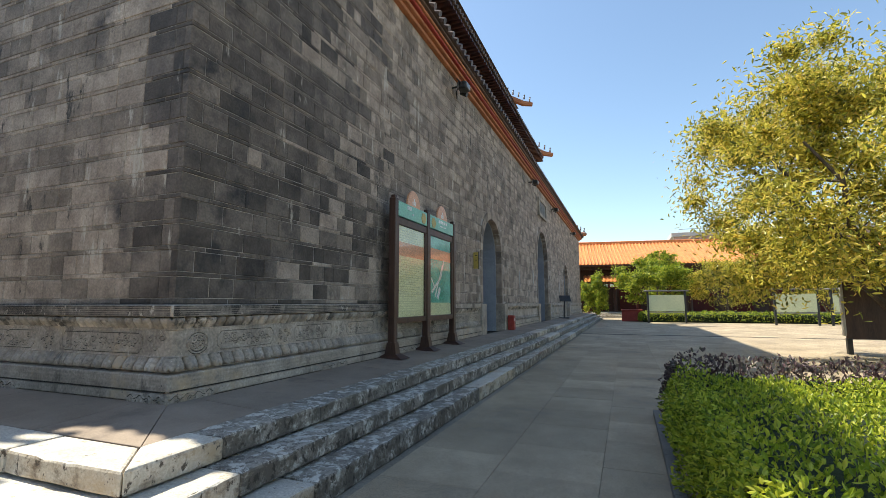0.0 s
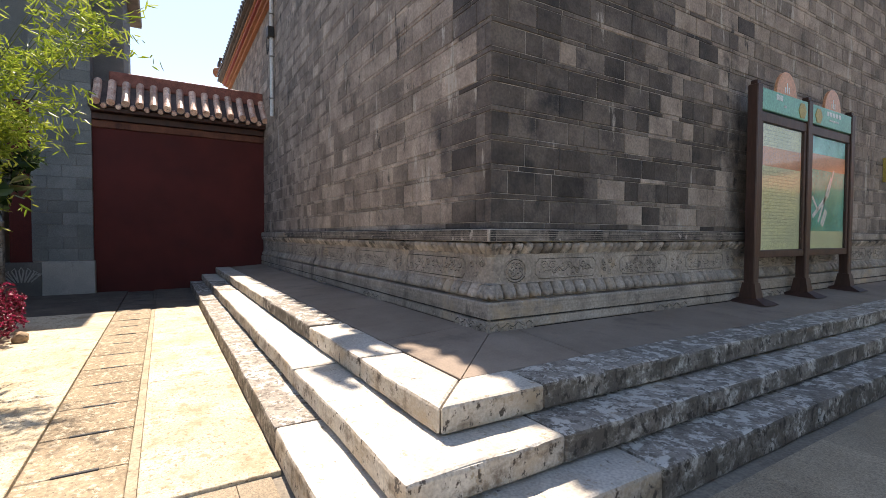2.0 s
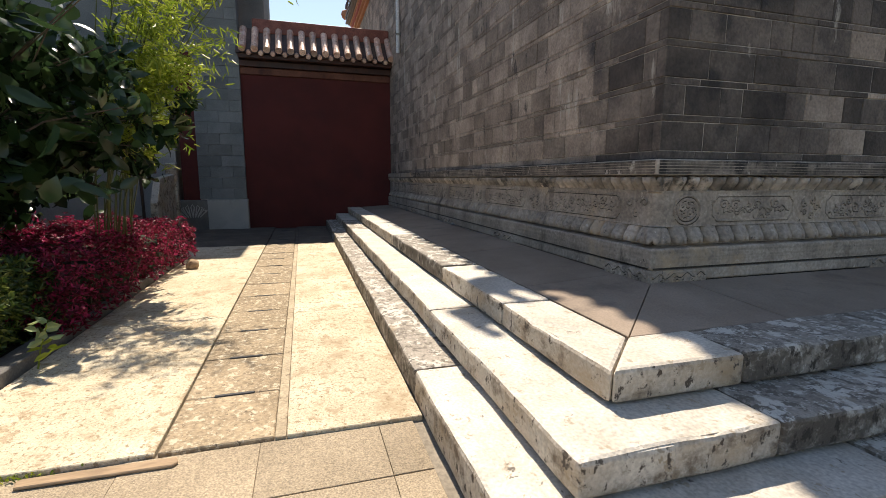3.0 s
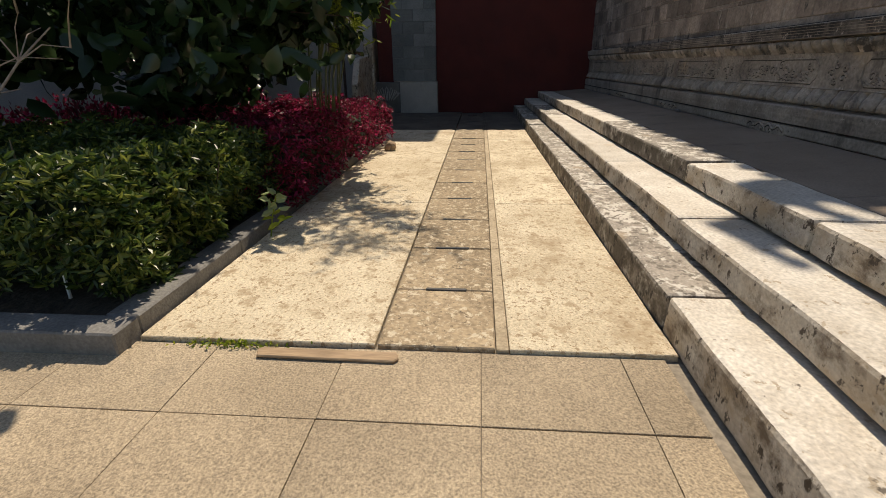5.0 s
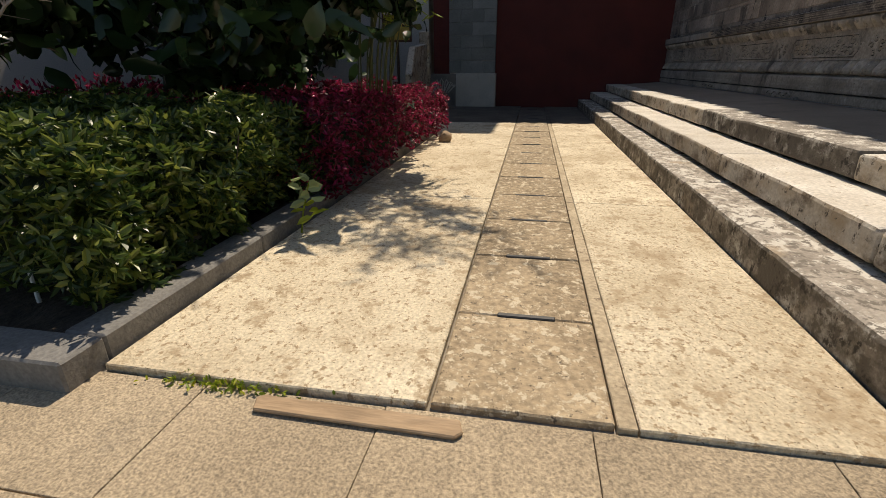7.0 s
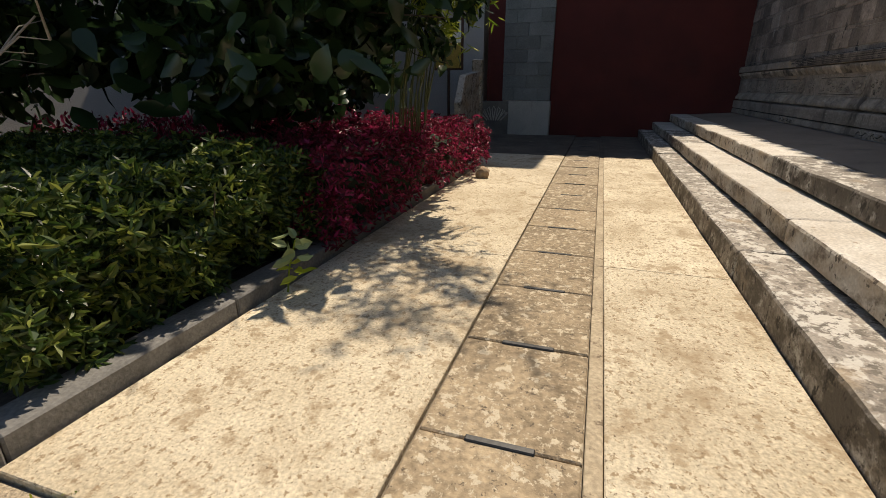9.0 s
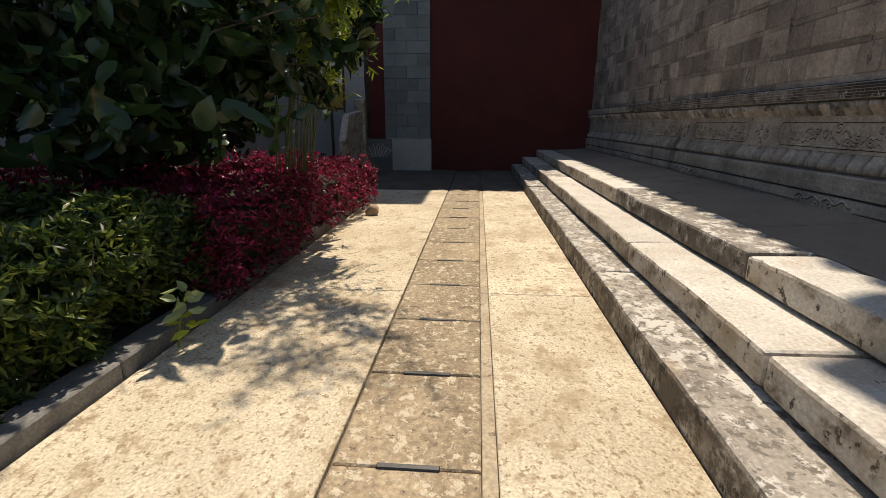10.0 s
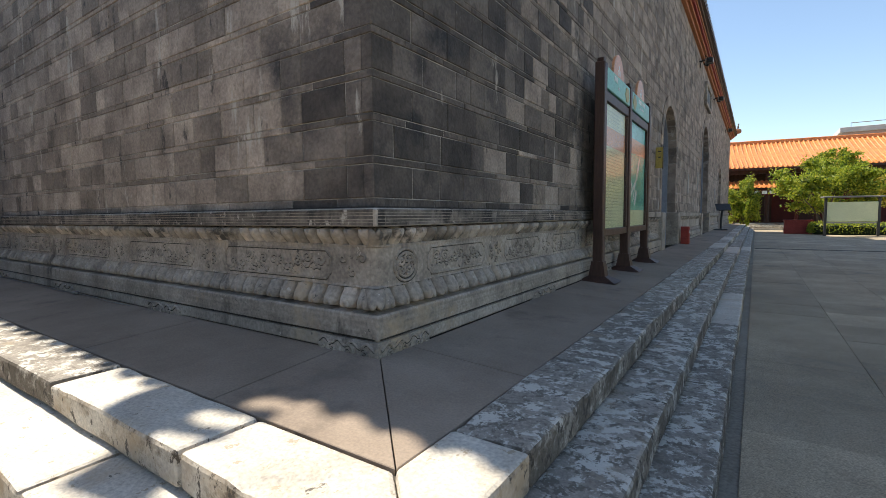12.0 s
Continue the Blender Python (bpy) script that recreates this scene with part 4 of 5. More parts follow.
for y in (3.86, 5.22, 6.66):
    post = at(board, "post", box(0.10, 0.22, y - 0.06, y + 0.06, 0.62, 3.17, 0.01), FRAMEWOOD)
    bm = bmesh.new()
    low = [bm.verts.new(p) for p in ((-0.08, y - 0.17, 0.53), (0.40, y - 0.17, 0.53), (0.40, y + 0.17, 0.53), (-0.08, y + 0.17, 0.53))]
    mid_ = [bm.verts.new(p) for p in ((0.06, y - 0.08, 0.60), (0.26, y - 0.08, 0.60), (0.26, y + 0.08, 0.60), (0.06, y + 0.08, 0.60))]
    high = [bm.verts.new(p) for p in ((0.09, y - 0.065, 0.78), (0.23, y - 0.065, 0.78), (0.23, y + 0.065, 0.78), (0.09, y + 0.065, 0.78))]
    for p, q in ((low, mid_), (mid_, high)):
        for i in range(4):
            bm.faces.new((p[i], p[(i + 1) % 4], q[(i + 1) % 4], q[i]))
    bm.faces.new(low[::-1])
    bm.faces.new(high)
    sub(post, "foot", bm, FRAMEWOOD, "flared dark foot")
    sub(post, "finial", box(0.12, 0.20, y - 0.04, y + 0.04, 3.17, 3.22, 0.008), FRAMEWOOD)
for k, (a, b) in enumerate(((3.93, 5.15), (5.29, 6.59))):
    head = at(board, "header", box(0.15, 0.21, a, b, 2.88, 3.14, 0.008), GREENSIGN, "green header with white lettering")
    for i, (u, v, h) in enumerate(((0.28, 0.42, 0.07), (0.45, 0.5, 0.03)) if k == 0 else ((0.34, 0.72, 0.06), (0.40, 0.66, 0.025))):
        y0 = a + u * (b - a)
        zz = 3.04 - 0.07 * i
        for j in range(5):
            w = (v - u) * (b - a) / 5
            sub(head, "letter_bar", box(0.21, 0.213, y0 + j * w, y0 + j * w + w * 0.7, zz, zz + h), WHITEINK)
    cy = a + (0.86 if k == 0 else 0.14) * (b - a)
    badge = bmesh.new()
    bmesh.ops.create_cone(badge, cap_ends=True, segments=6, radius1=0.11, radius2=0.11, depth=0.006, matrix=Matrix.Translation((0.213, cy, 3.0)) @ Matrix.Rotation(math.pi / 2, 4, "Y"))
    sub(head, "badge", badge, YELLOW, "yellow-green badge")
    cy = (a + b) / 2 + 0.05
    disc = bmesh.new()
    fan = [(cy + 0.27 * math.cos(t), 3.14 + 0.30 * math.sin(t)) for t in (math.pi * i / 16 for i in range(17))]
    prism(fan, 0.155, 0.19, 0.004, disc, TURN_UP)
    crest = at(board, "crest", disc, PEACH, "peach half-round crest")
    for dy, h in ((-0.05, 0.07), (0.0, 0.13), (0.05, 0.08)):
        sub(crest, "crest_mark", box(0.19, 0.193, cy + dy - 0.012, cy + dy + 0.012, 3.17, 3.17 + h), WHITEINK)
    fr = bmesh.new()
    for q in ((a, b, 2.74, 2.86), (a, b, 1.08, 1.17), (a, a + 0.06, 1.172, 2.738), (b - 0.06, b, 1.172, 2.738)):
        box(0.12, 0.20, *q, 0.006, fr)
    at(board, "panel_frame", fr, FRAMEWOOD)
    a2, b2 = a + 0.065, b - 0.065
    poster = at(board, "poster", box(0.13, 0.165, a2, b2, 1.175, 2.735), PALESIGN if k == 0 else TEALSIGN, "pale green text poster" if k == 0 else "teal map poster")
    if k == 0:
        sub(poster, "picture_band", box(0.165, 0.167, a2, b2, 2.22, 2.46), PEACH, "faded orange picture band")
        for j in range(22):
            zz = 2.15 - j * 0.042
            w = (b2 - a2) * (0.78 if j % 5 else 0.6)
            sub(poster, "text_line", box(0.165, 0.1665, a2 + 0.09, a2 + 0.09 + w, zz, zz + 0.010), GREYINK)
        for j in range(5):
            sub(poster, "text_line", box(0.165, 0.1665, a2 + 0.09, a2 + 0.8, 2.66 - 0.045 * j, 2.668 - 0.045 * j), GREYINK)
    else:
        sub(poster, "picture_band", box(0.165, 0.167, a2, b2, 2.28, 2.5), PEACH, "faded orange picture band")
        sub(poster, "footer_band", box(0.165, 0.167, a2, b2, 1.176, 1.42), PALESIGN, "pale green footer")
        for (y0, z0), (y1, z1), w in (((0.12, 1.62), (0.62, 1.95), 0.03), ((0.3, 1.55), (0.7, 2.2), 0.022), ((0.62, 1.95), (0.78, 2.3), 0.018), ((0.1, 1.9), (0.3, 1.7), 0.02), ((0.42, 1.5), (0.55, 1.72), 0.05)):
            bm = bmesh.new()
            dv = Vector((0, y1 - y0, z1 - z0))
            nv = Vector((0, -dv.z, dv.y)).normalized() * w
            vs = [bm.verts.new(Vector((0.1675, a2 + p[0], p[1])) + s_ * nv) for p, s_ in (((y0, z0), -1), ((y1, z1), -1), ((y1, z1), 1), ((y0, z0), 1))]
            bm.faces.new(vs)
            r = bmesh.ops.extrude_face_region(bm, geom=bm.faces[:])
            bmesh.ops.translate(bm, verts=[e for e in r["geom"] if isinstance(e, bmesh.types.BMVert)], vec=(0.001, 0, 0))
            sub(poster, "map_route", bm, WHITEINK, "white drawn route")
    glass = bpy.data.materials.get("clear_glass")
    if glass is None:
        glass = bpy.data.materials.new("clear_glass")
        glass.use_nodes = True
        gn, gl = glass.node_tree.nodes, glass.node_tree.links
        clear, shine, blend = gn.new("ShaderNodeBsdfTransparent"), gn.new("ShaderNodeBsdfGlossy"), gn.new("ShaderNodeMixShader")
        shine.inputs["Roughness"].default_value, blend.inputs[0].default_value = 0.03, 0.06
        gl.new(clear.outputs[0], blend.inputs[1])
        gl.new(shine.outputs[0], blend.inputs[2])
        gl.new(blend.outputs[0], gn["Material Output"].inputs["Surface"])
    pane = at(board, "pane", box(0.178, 0.182, a2, b2, 1.176, 2.734), glass)
    pane.visible_shadow = False


def floodlight(y, z):
    t = empty("floodlight", (0.0, y, z), "dark metal floodlight on a bracket under the cornice", "floodlight", "facade floodlights")
    part("bracket", tube([(-0.08, 0, 0.02), (0.10, 0, 0.02), (0.16, 0, -0.02)], 0.022), BLACK, t)
    lamp = part("lamp_body", box(0.14, 0.34, -0.17, 0.17, -0.10, 0.08, 0.04, seg=2), BLACK, t)
    for i in range(6):
        part("cooling_fin", box(0.10, 0.142, -0.14 + 0.052 * i, -0.128 + 0.052 * i, -0.09, 0.07), METAL, lamp)
    part("yoke", tube([(0.24, -0.2, 0.0), (0.12, -0.2, 0.13), (0.12, 0.2, 0.13), (0.24, 0.2, 0.0)], 0.014), BLACK, t)
    part("side_lamp", tube([(0.05, 0.32, 0.03), (0.2, 0.34, -0.04)], 0.07, None, 8, 1.2), BLACK, t)
    part("lens_rim", box(0.335, 0.352, -0.14, 0.14, -0.08, 0.06, 0.006), METAL, lamp)
    part("cable", tube([(0.1, 0.1, 0.08), (0.0, 0.2, 0.12), (-0.07, 0.3, 0.02), (-0.07, 0.34, -0.12)], 0.012), BLACK, t)


for y in (7.35, 17.1, 23.6, 33.4):
    floodlight(y, 6.70)

tablet = empty("stone_tablet", (0.0, 20.35, 6.1), "framed grey stone name tablet above the middle arch", "tablet")
part("tablet_panel", box(-0.08, -0.03, -0.95, 0.95, -0.32, 0.32), KERB, tablet)
fr = bmesh.new()
for q in ((-1.08, 1.08, 0.32, 0.45), (-1.08, 1.08, -0.45, -0.32), (-1.08, -0.95, -0.318, 0.318), (0.95, 1.08, -0.318, 0.318)):
    box(-0.08, 0.02, *q, 0.012, fr)
part("tablet_frame", fr, CARVED, tablet)
for i in range(3):
    part("character_bar", box(-0.03, -0.022, -0.65 + 0.45 * i, -0.35 + 0.45 * i, -0.16, 0.16, 0.003), BLACK, tablet)

hang = empty("hanging_sign", (0.0, 8.95, 2.55), "small yellow sign plate bracketed on the brick wall", "sign")
part("plate", box(-0.07, 0.07, -0.02, 0.02, -0.22, 0.22, 0.006), YELLOW, hang)
part("edge_frame", box(0.07, 0.085, -0.03, 0.03, -0.24, 0.24, 0.006), BLACK, hang)
for i in range(2):
    part("text_bar", box(-0.02, 0.04, -0.024, -0.02, 0.12 - 0.12 * i, 0.14 - 0.12 * i), BLACK, hang)

case = empty("fire_box", (0.16, 12.3, 0.53), "red metal fire extinguisher box standing on the platform", "fire box")
part("case_body", box(-0.10, 0.10, -0.11, 0.11, 0.0, 0.48, 0.01), REDPAINT, case)
lid = part("case_door", box(0.102, 0.112, -0.095, 0.095, 0.02, 0.46, 0.004), REDPAINT, case)
part("handle", box(0.113, 0.126, 0.05, 0.075, 0.2, 0.27, 0.003), METAL, lid)
part("label_bar", box(0.1125, 0.114, -0.07, 0.03, 0.3, 0.38), WHITEINK, lid)

stand = empty("sign_stand", (0.3, 25.2, 0.53), "dark metal reading stand with a tilted panel", "sign stand")
part("base_plate", box(-0.3, 0.3, -0.22, 0.22, 0.0, 0.05, 0.01), BLACK, stand)
part("stem", tube([(0, 0, 0.05), (0.02, -0.02, 0.7), (0.06, -0.06, 1.05)], 0.05), BLACK, stand)
tilt = part("tilted_panel", box(-0.32, 0.32, -0.26, 0.26, -0.02, 0.02, 0.008), BLACK, stand)
tilt.matrix_basis = pose(0.08, -0.06, 1.15, 40, 0, 15)

for y, z in ((14.75, 2.3), (17.6, 2.55), (26.2, 2.4)):
    wp = empty("wall_plate", (-0.07, y, z), "small pale oval plate fixed to the brick wall", "plate", "plates on the facade")
    bm = bmesh.new()
    bmesh.ops.create_cone(bm, cap_ends=True, segments=16, radius1=0.14, radius2=0.13, depth=0.03, matrix=Matrix.Diagonal((1, 0.55, 2.4, 1)) @ Matrix.Rotation(math.pi / 2, 4, "Y"))
    part("plate_face", bm, PLASTER, wp)
    part("screw", box(0.014, 0.022, -0.012, 0.012, 0.22, 0.244, 0.002), BLACK, wp)

pipe = empty("drain_pipe", (-8.75, 0.02, 4.2), "white plastic downpipe on the side wall with a cable box", "drain pipe")
part("pipe_run", tube([(0, 0, 0.0), (0, 0, 1.6), (0.02, 0, 2.81)], 0.045, None, 10), PIPE, pipe)
for z in (0.4, 1.4, 2.4):
    part("pipe_clip", box(-0.06, 0.06, -0.055, 0.07, z, z + 0.03, 0.004), METAL, pipe)
part("cable_box", box(-0.09, 0.11, -0.10, 0.05, 1.86, 2.1, 0.01), BLACK, pipe)
part("cable_loop", tube([(0.02, -0.05, 2.02), (-0.2, -0.06, 2.15), (-0.3, -0.05, 1.85), (-0.25, -0.05, 1.55), (-0.08, -0.05, 1.6), (0.0, -0.04, 1.9)], 0.014), BLACK, pipe)

cable = empty("power_cable", (-3.0, -0.03, 0.55), "thin dark cable lying along the foot of the plinth", "cable")
part("cable_run", tube([(-0.42 * i, -0.02 * math.sin(i * 1.9) - 0.012, 0.003) for i in range(16)], 0.005, None, 6), METAL, cable)
for i in (3, 11):
    part("cable_joint", box(-0.42 * i - 0.05, -0.42 * i + 0.03, -0.045, 0.0, -0.002, 0.03, 0.008), METAL, cable)

# ---- planting beside the lane ----
G = np.random.default_rng(11)


def hedge_points(n, x0, x1, y0, y1, z0, z1, bump=0.08, shell=0.75):
    """Leaf places in a loose clipped block, most of them near its skin, and the way outwards."""
    p = G.uniform(0, 1, (n, 3))
    face = G.choice(5, n, p=(0.44, 0.16, 0.16, 0.12, 0.12))
    deep = np.abs(G.normal(0, 0.10, n))
    out = np.zeros((n, 3))
    lo, hi = np.array([x0, y0, z0]), np.array([x1, y1, z1])
    q = lo + p * (hi - lo)
    for f, (ax, end, sg) in enumerate(((2, hi, 1), (1, hi, 1), (1, lo, -1), (0, hi, 1), (0, lo, -1))):
        k = face == f
        q[k, ax] = end[ax] - sg * deep[k]
        out[k, ax] = sg
    inside = G.uniform(0, 1, n) > shell
    q[inside] = (lo + p * (hi - lo))[inside]
    wave = np.array([noise.noise(Vector(v) * 2.6) + 0.5 * noise.noise(Vector(v) * 6.0) for v in q])
    q += out * (wave * bump * 2)[:, None]
    # rounded upper edges
    edge = np.minimum(np.minimum(q[:, 0] - x0, x1 - q[:, 0]), np.minimum(q[:, 1] - y0, y1 - q[:, 1]))
    q[:, 2] -= np.clip(0.14 - edge, 0, 0.2) * (q[:, 2] > z1 - 0.25)
    return q, out


def rosettes(q, out, length, each=6):
    """Whorls of leaves: places and ways of the leaves that stand round each shoot's tip."""
    k = len(q) // each
    tip, axis = q[:k], out[:k] + np.array([0, 0, 0.9]) + G.normal(0, 0.35, (k, 3))
    axis /= np.linalg.norm(axis, axis=1)[:, None]
    side = np.cross(axis, G.normal(size=(k, 3)))
    side /= np.linalg.norm(side, axis=1)[:, None]
    other = np.cross(axis, side)
    ways = []
    for i in range(each):
        a = 2 * math.pi * i / each + G.uniform(-0.3, 0.3, (k, 1))
        ways.append(axis * G.uniform(0.2, 0.7, (k, 1)) + side * np.cos(a) + other * np.sin(a))
    ways = np.concatenate(ways, 0)
    ways /= np.linalg.norm(ways, axis=1)[:, None]
    return np.tile(tip, (each, 1)) + ways * length * 0.5, ways


def hedge(name, label, x0, x1, y0, y1, z1, n, length, width, material, core=True, whorls=False):
    t = empty(name, ((x0 + x1) / 2, (y0 + y1) / 2, 0.0), label, "hedge")
    q, out = hedge_points(n, x0, x1, y0, y1, 0.08, z1)
    if whorls:
        q, out = rosettes(q, out, length)
        leaves("leaves", q - np.array(t.location), length, width, material, t, G, 0.0, out * 3.5, "stuff")
    else:
        leaves("leaves", q - np.array(t.location), length, width, material, t, G, 0.5, out, "stuff")
    stems = bmesh.new()
    for i in range(int((x1 - x0) * (y1 - y0) * 9)):
        a = Vector((G.uniform(x0 + 0.1, x1 - 0.1), G.uniform(y0 + 0.1, y1 - 0.1), 0.0)) - t.location
        b = a + Vector((G.normal(0, 0.12), G.normal(0, 0.12), z1 * G.uniform(0.6, 1.02)))
        tube([a, a.lerp(b, 0.5) + Vector((0.03, 0.02, 0)), b], 0.008, stems, 4, 0.4)
    tagged(part("stems", stems, BARK, t), "", "", "", "stuff")
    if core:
        # solid filler that stops the view through, coloured as the shade inside
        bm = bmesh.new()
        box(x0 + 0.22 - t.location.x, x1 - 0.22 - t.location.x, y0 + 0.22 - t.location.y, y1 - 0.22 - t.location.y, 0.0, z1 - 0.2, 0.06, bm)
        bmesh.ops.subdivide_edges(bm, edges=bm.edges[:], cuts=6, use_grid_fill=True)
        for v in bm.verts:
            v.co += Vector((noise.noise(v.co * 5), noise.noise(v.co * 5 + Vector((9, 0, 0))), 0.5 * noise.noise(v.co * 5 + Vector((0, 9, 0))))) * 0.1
        part("inner_foliage", bm, SHADELEAF, t, "solid core of the foliage, inner shade painted near-black")
    return t


# near-black leaf tone: the hedge's inner shade put into the colour
SHADELEAF = surface("shaded_leaf_core", (0.006, 0.014, 0.004), (0.015, 0.03, 0.009), 20.0, 0.9, 0.8, 60)
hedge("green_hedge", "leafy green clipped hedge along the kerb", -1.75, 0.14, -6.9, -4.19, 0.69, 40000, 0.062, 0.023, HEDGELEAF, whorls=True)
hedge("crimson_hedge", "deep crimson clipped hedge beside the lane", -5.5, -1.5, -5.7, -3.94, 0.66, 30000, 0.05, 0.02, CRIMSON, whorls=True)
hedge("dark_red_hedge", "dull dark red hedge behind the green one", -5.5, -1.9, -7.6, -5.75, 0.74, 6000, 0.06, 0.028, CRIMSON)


def branchy(name, label, category, place, limbs, reach, height, radius, seed, bark=None):
    """A trunk with crooked tapering limbs. Returns the thing and the limb ends, in its own metres."""
    g = random.Random(seed)
    t = empty(name, place, label, category)
    ends = []
    for k in range(limbs):
        a = 2 * math.pi * k / limbs + g.uniform(-0.5, 0.5)
        p = Vector((0, 0, 0))
        pts = [p]
        for j in range(5):
            f = (j + 1) / 5
            pts.append(Vector((math.cos(a) * reach * f ** 1.5 + g.uniform(-0.08, 0.08) * reach, math.sin(a) * reach * f ** 1.5 + g.uniform(-0.08, 0.08) * reach, height * f * g.uniform(0.9, 1.0))))
        part("limb", tube(pts, radius, None, 7, 0.25), bark or BARK, t)
        ends += pts[2:]
        for j in range(3):
            s_ = pts[g.randint(2, 4)]
            e = s_ + Vector((g.uniform(-1, 1), g.uniform(-1, 1), g.uniform(0.1, 0.8))) * reach * 0.45
            part("twig", tube([s_, s_.lerp(e, 0.5) + Vector((0, 0, 0.05)), e], radius * 0.3, None, 5, 0.3), bark or BARK, t)
            ends.append(e)
    return t, ends


def clumps(n, centre, size, blobs, seed, low=0.0, square=2.0, tight=1.0):
    """Leaf places in uneven clumps inside an ellipsoid, hollow towards the middle."""
    g = np.random.default_rng(seed)
    c = g.normal(size=(blobs, 3))
    c /= ((np.abs(c) ** square).sum(axis=1) ** (1 / square))[:, None]
    c *= g.uniform(0.45, 0.95, (blobs, 1))
    r = g.uniform(0.12, 0.26, blobs) * tight
    k = g.integers(0, blobs, n)
    d = g.normal(size=(n, 3))
    d /= np.linalg.norm(d, axis=1)[:, None]
    p = c[k] + d * (r[k] * np.abs(g.normal(0.55, 0.42, n)))[:, None]
    q = np.array(centre) + p * np.array(size)
    return q[q[:, 2] > low], g


# broad-leaved shrub, deep in shade, its edge in the sun
shrub, _ = branchy("broad_leaf_shrub", "dense dark shrub with broad leaves and brown stems", "shrub", (-3.1, -5.9, 0.03), 7, 1.3, 2.8, 0.035, 5)
q, g = clumps(8000, (0.3, 0.1, 2.15), (2.5, 1.75, 1.75), 70, 21, 0.6)
leaves("leaves", q, 0.22, 0.12, BIGLEAF, shrub, g, 0.0, None, "stuff", 0.5, broad=True)
for i in range(70):
    c = np.array([[g.uniform(-1.2, 2.2), g.uniform(1.3, 2.0), g.uniform(1.1, 2.9)]])
    leaves("broad_leaf", c, 0.24, 0.13, BIGLEAF, shrub, g, 0.1, np.array([[0.3, 0.6, 0.0]]), "", 0.3, broad=True)
for i in range(16):
    a = Vector((g.uniform(-0.3, 0.8), g.uniform(0.4, 0.9), g.uniform(1.3, 1.8)))
    b = Vector((g.uniform(-1.0, 0.9), g.uniform(1.6, 2.45), g.uniform(1.4, 2.5)))
    if i > 9:
        b = Vector((g.uniform(0.5, 1.35), g.uniform(1.75, 2.2), g.uniform(2.2, 2.7)))
    part("overhanging_twig", tube([a, a.lerp(b, 0.5) + Vector((0, 0, 0.12)), b], 0.012, None, 5, 0.4), BARK, shrub)
    for j in range(9):
        c = np.array([a.lerp(b, g.uniform(0.35, 1.05)) + Vector(g.normal(0, 0.12, 3))])
        leaves("broad_leaf", c, 0.24, 0.12, BIGLEAF, shrub, g, 0.0, np.array([[0.2, 0.5, 0.0]]), "", 0.3, broad=True)
q, g = clumps(560, (-0.2, 1.75, 1.9), (1.4, 0.7, 0.75), 22, 27, 1.0)
leaves("overhanging_leaves", q, 0.2, 0.10, BIGLEAF, shrub, g, 0.0, None, "stuff", 0.4, broad=True)
shrub2, _ = branchy("broad_leaf_shrub", "tall dark shrub filling the bed by the wall", "shrub", (-7.4, -7.9, 0.03), 6, 1.5, 3.4, 0.04, 6)
q, g = clumps(6500, (0.0, 0.0, 2.3), (2.6, 2.0, 2.2), 60, 22, 0.2)
leaves("leaves", q, 0.22, 0.12, BIGLEAF, shrub2, g, 0.0, None, "stuff", 0.4, broad=True)
shrub3, _ = branchy("broad_leaf_shrub", "dark shrub with broad leaves behind the green hedge", "shrub", (-0.8, -8.7, 0.03), 6, 1.4, 2.8, 0.04, 7)
q, g = clumps(6500, (0.0, 0.0, 2.0), (3.0, 1.6, 2.0), 60, 23, 0.2)
leaves("leaves", q, 0.22, 0.12, BIGLEAF, shrub3, g, 0.0, None, "stuff", 0.4, broad=True)

# bamboo leaning over the lane
bam = empty("bamboo", (-3.9, -4.55, 0.03), "slender bamboo with sunlit yellow-green leaves", "bamboo")
pts_all = []
g = np.random.default_rng(31)
for i in range(22):
    dx, dy = g.uniform(-0.6, 0.7), g.uniform(-0.2, 0.6)
    lean = Vector((g.uniform(-0.3, 0.6), g.uniform(0.3, 1.0), g.uniform(2.6, 3.9)))
    if i > 14:
        lean = Vector((g.uniform(-0.5, 0.6), g.uniform(1.2, 1.8), g.uniform(3.7, 4.3)))
    pts = [Vector((dx * 0.4, dy * 0.4, 0)) + Vector((lean.x * f ** 2, lean.y * f ** 2, lean.z * f)) for f in (0, 0.25, 0.5, 0.75, 0.9, 1.0)]
    part("culm", tube(pts, 0.009, None, 6, 0.4), CULM, bam)
    for j in range(14):
        f = g.uniform(0.5, 1.0)
        s_ = Vector((dx * 0.4, dy * 0.4, 0)) + Vector((lean.x * f * f, lean.y * f * f, lean.z * f))
        way = Vector((g.uniform(-0.5, 0.6), g.uniform(-0.1, 1.0), g.uniform(-0.25, 0.2)))
        e = s_ + way * g.uniform(0.35, 0.75)
        for m in range(13):
            pts_all.append(s_.lerp(e, 0.25 + 0.75 * m / 12) + Vector(g.normal(0, 0.035, 3)))
leaves("leaves", np.array(pts_all), 0.14, 0.021, BAMBOO, bam, g, 0.0, np.tile([[0.2, 0.7, -0.3]], (len(pts_all), 1)), "stuff", 0.1)

# bare twiggy shrub at the bed's corner
dry, ends = branchy("bare_shrub", "bare pale-twigged shrub at the kerb corner", "shrub", (-0.3, -5.6, 0.03), 5, 0.75, 1.45, 0.016, 9, TWIG)
g = random.Random(3)
for e in ends[::2]:
    v = e + Vector((g.uniform(-0.1, 0.5), g.uniform(-0.1, 0.35), g.uniform(0.0, 0.25)))
    part("twig", tube([e, e.lerp(v, 0.5) + Vector((0, 0, 0.03)), v], 0.006, None, 4, 0.4), TWIG, dry)

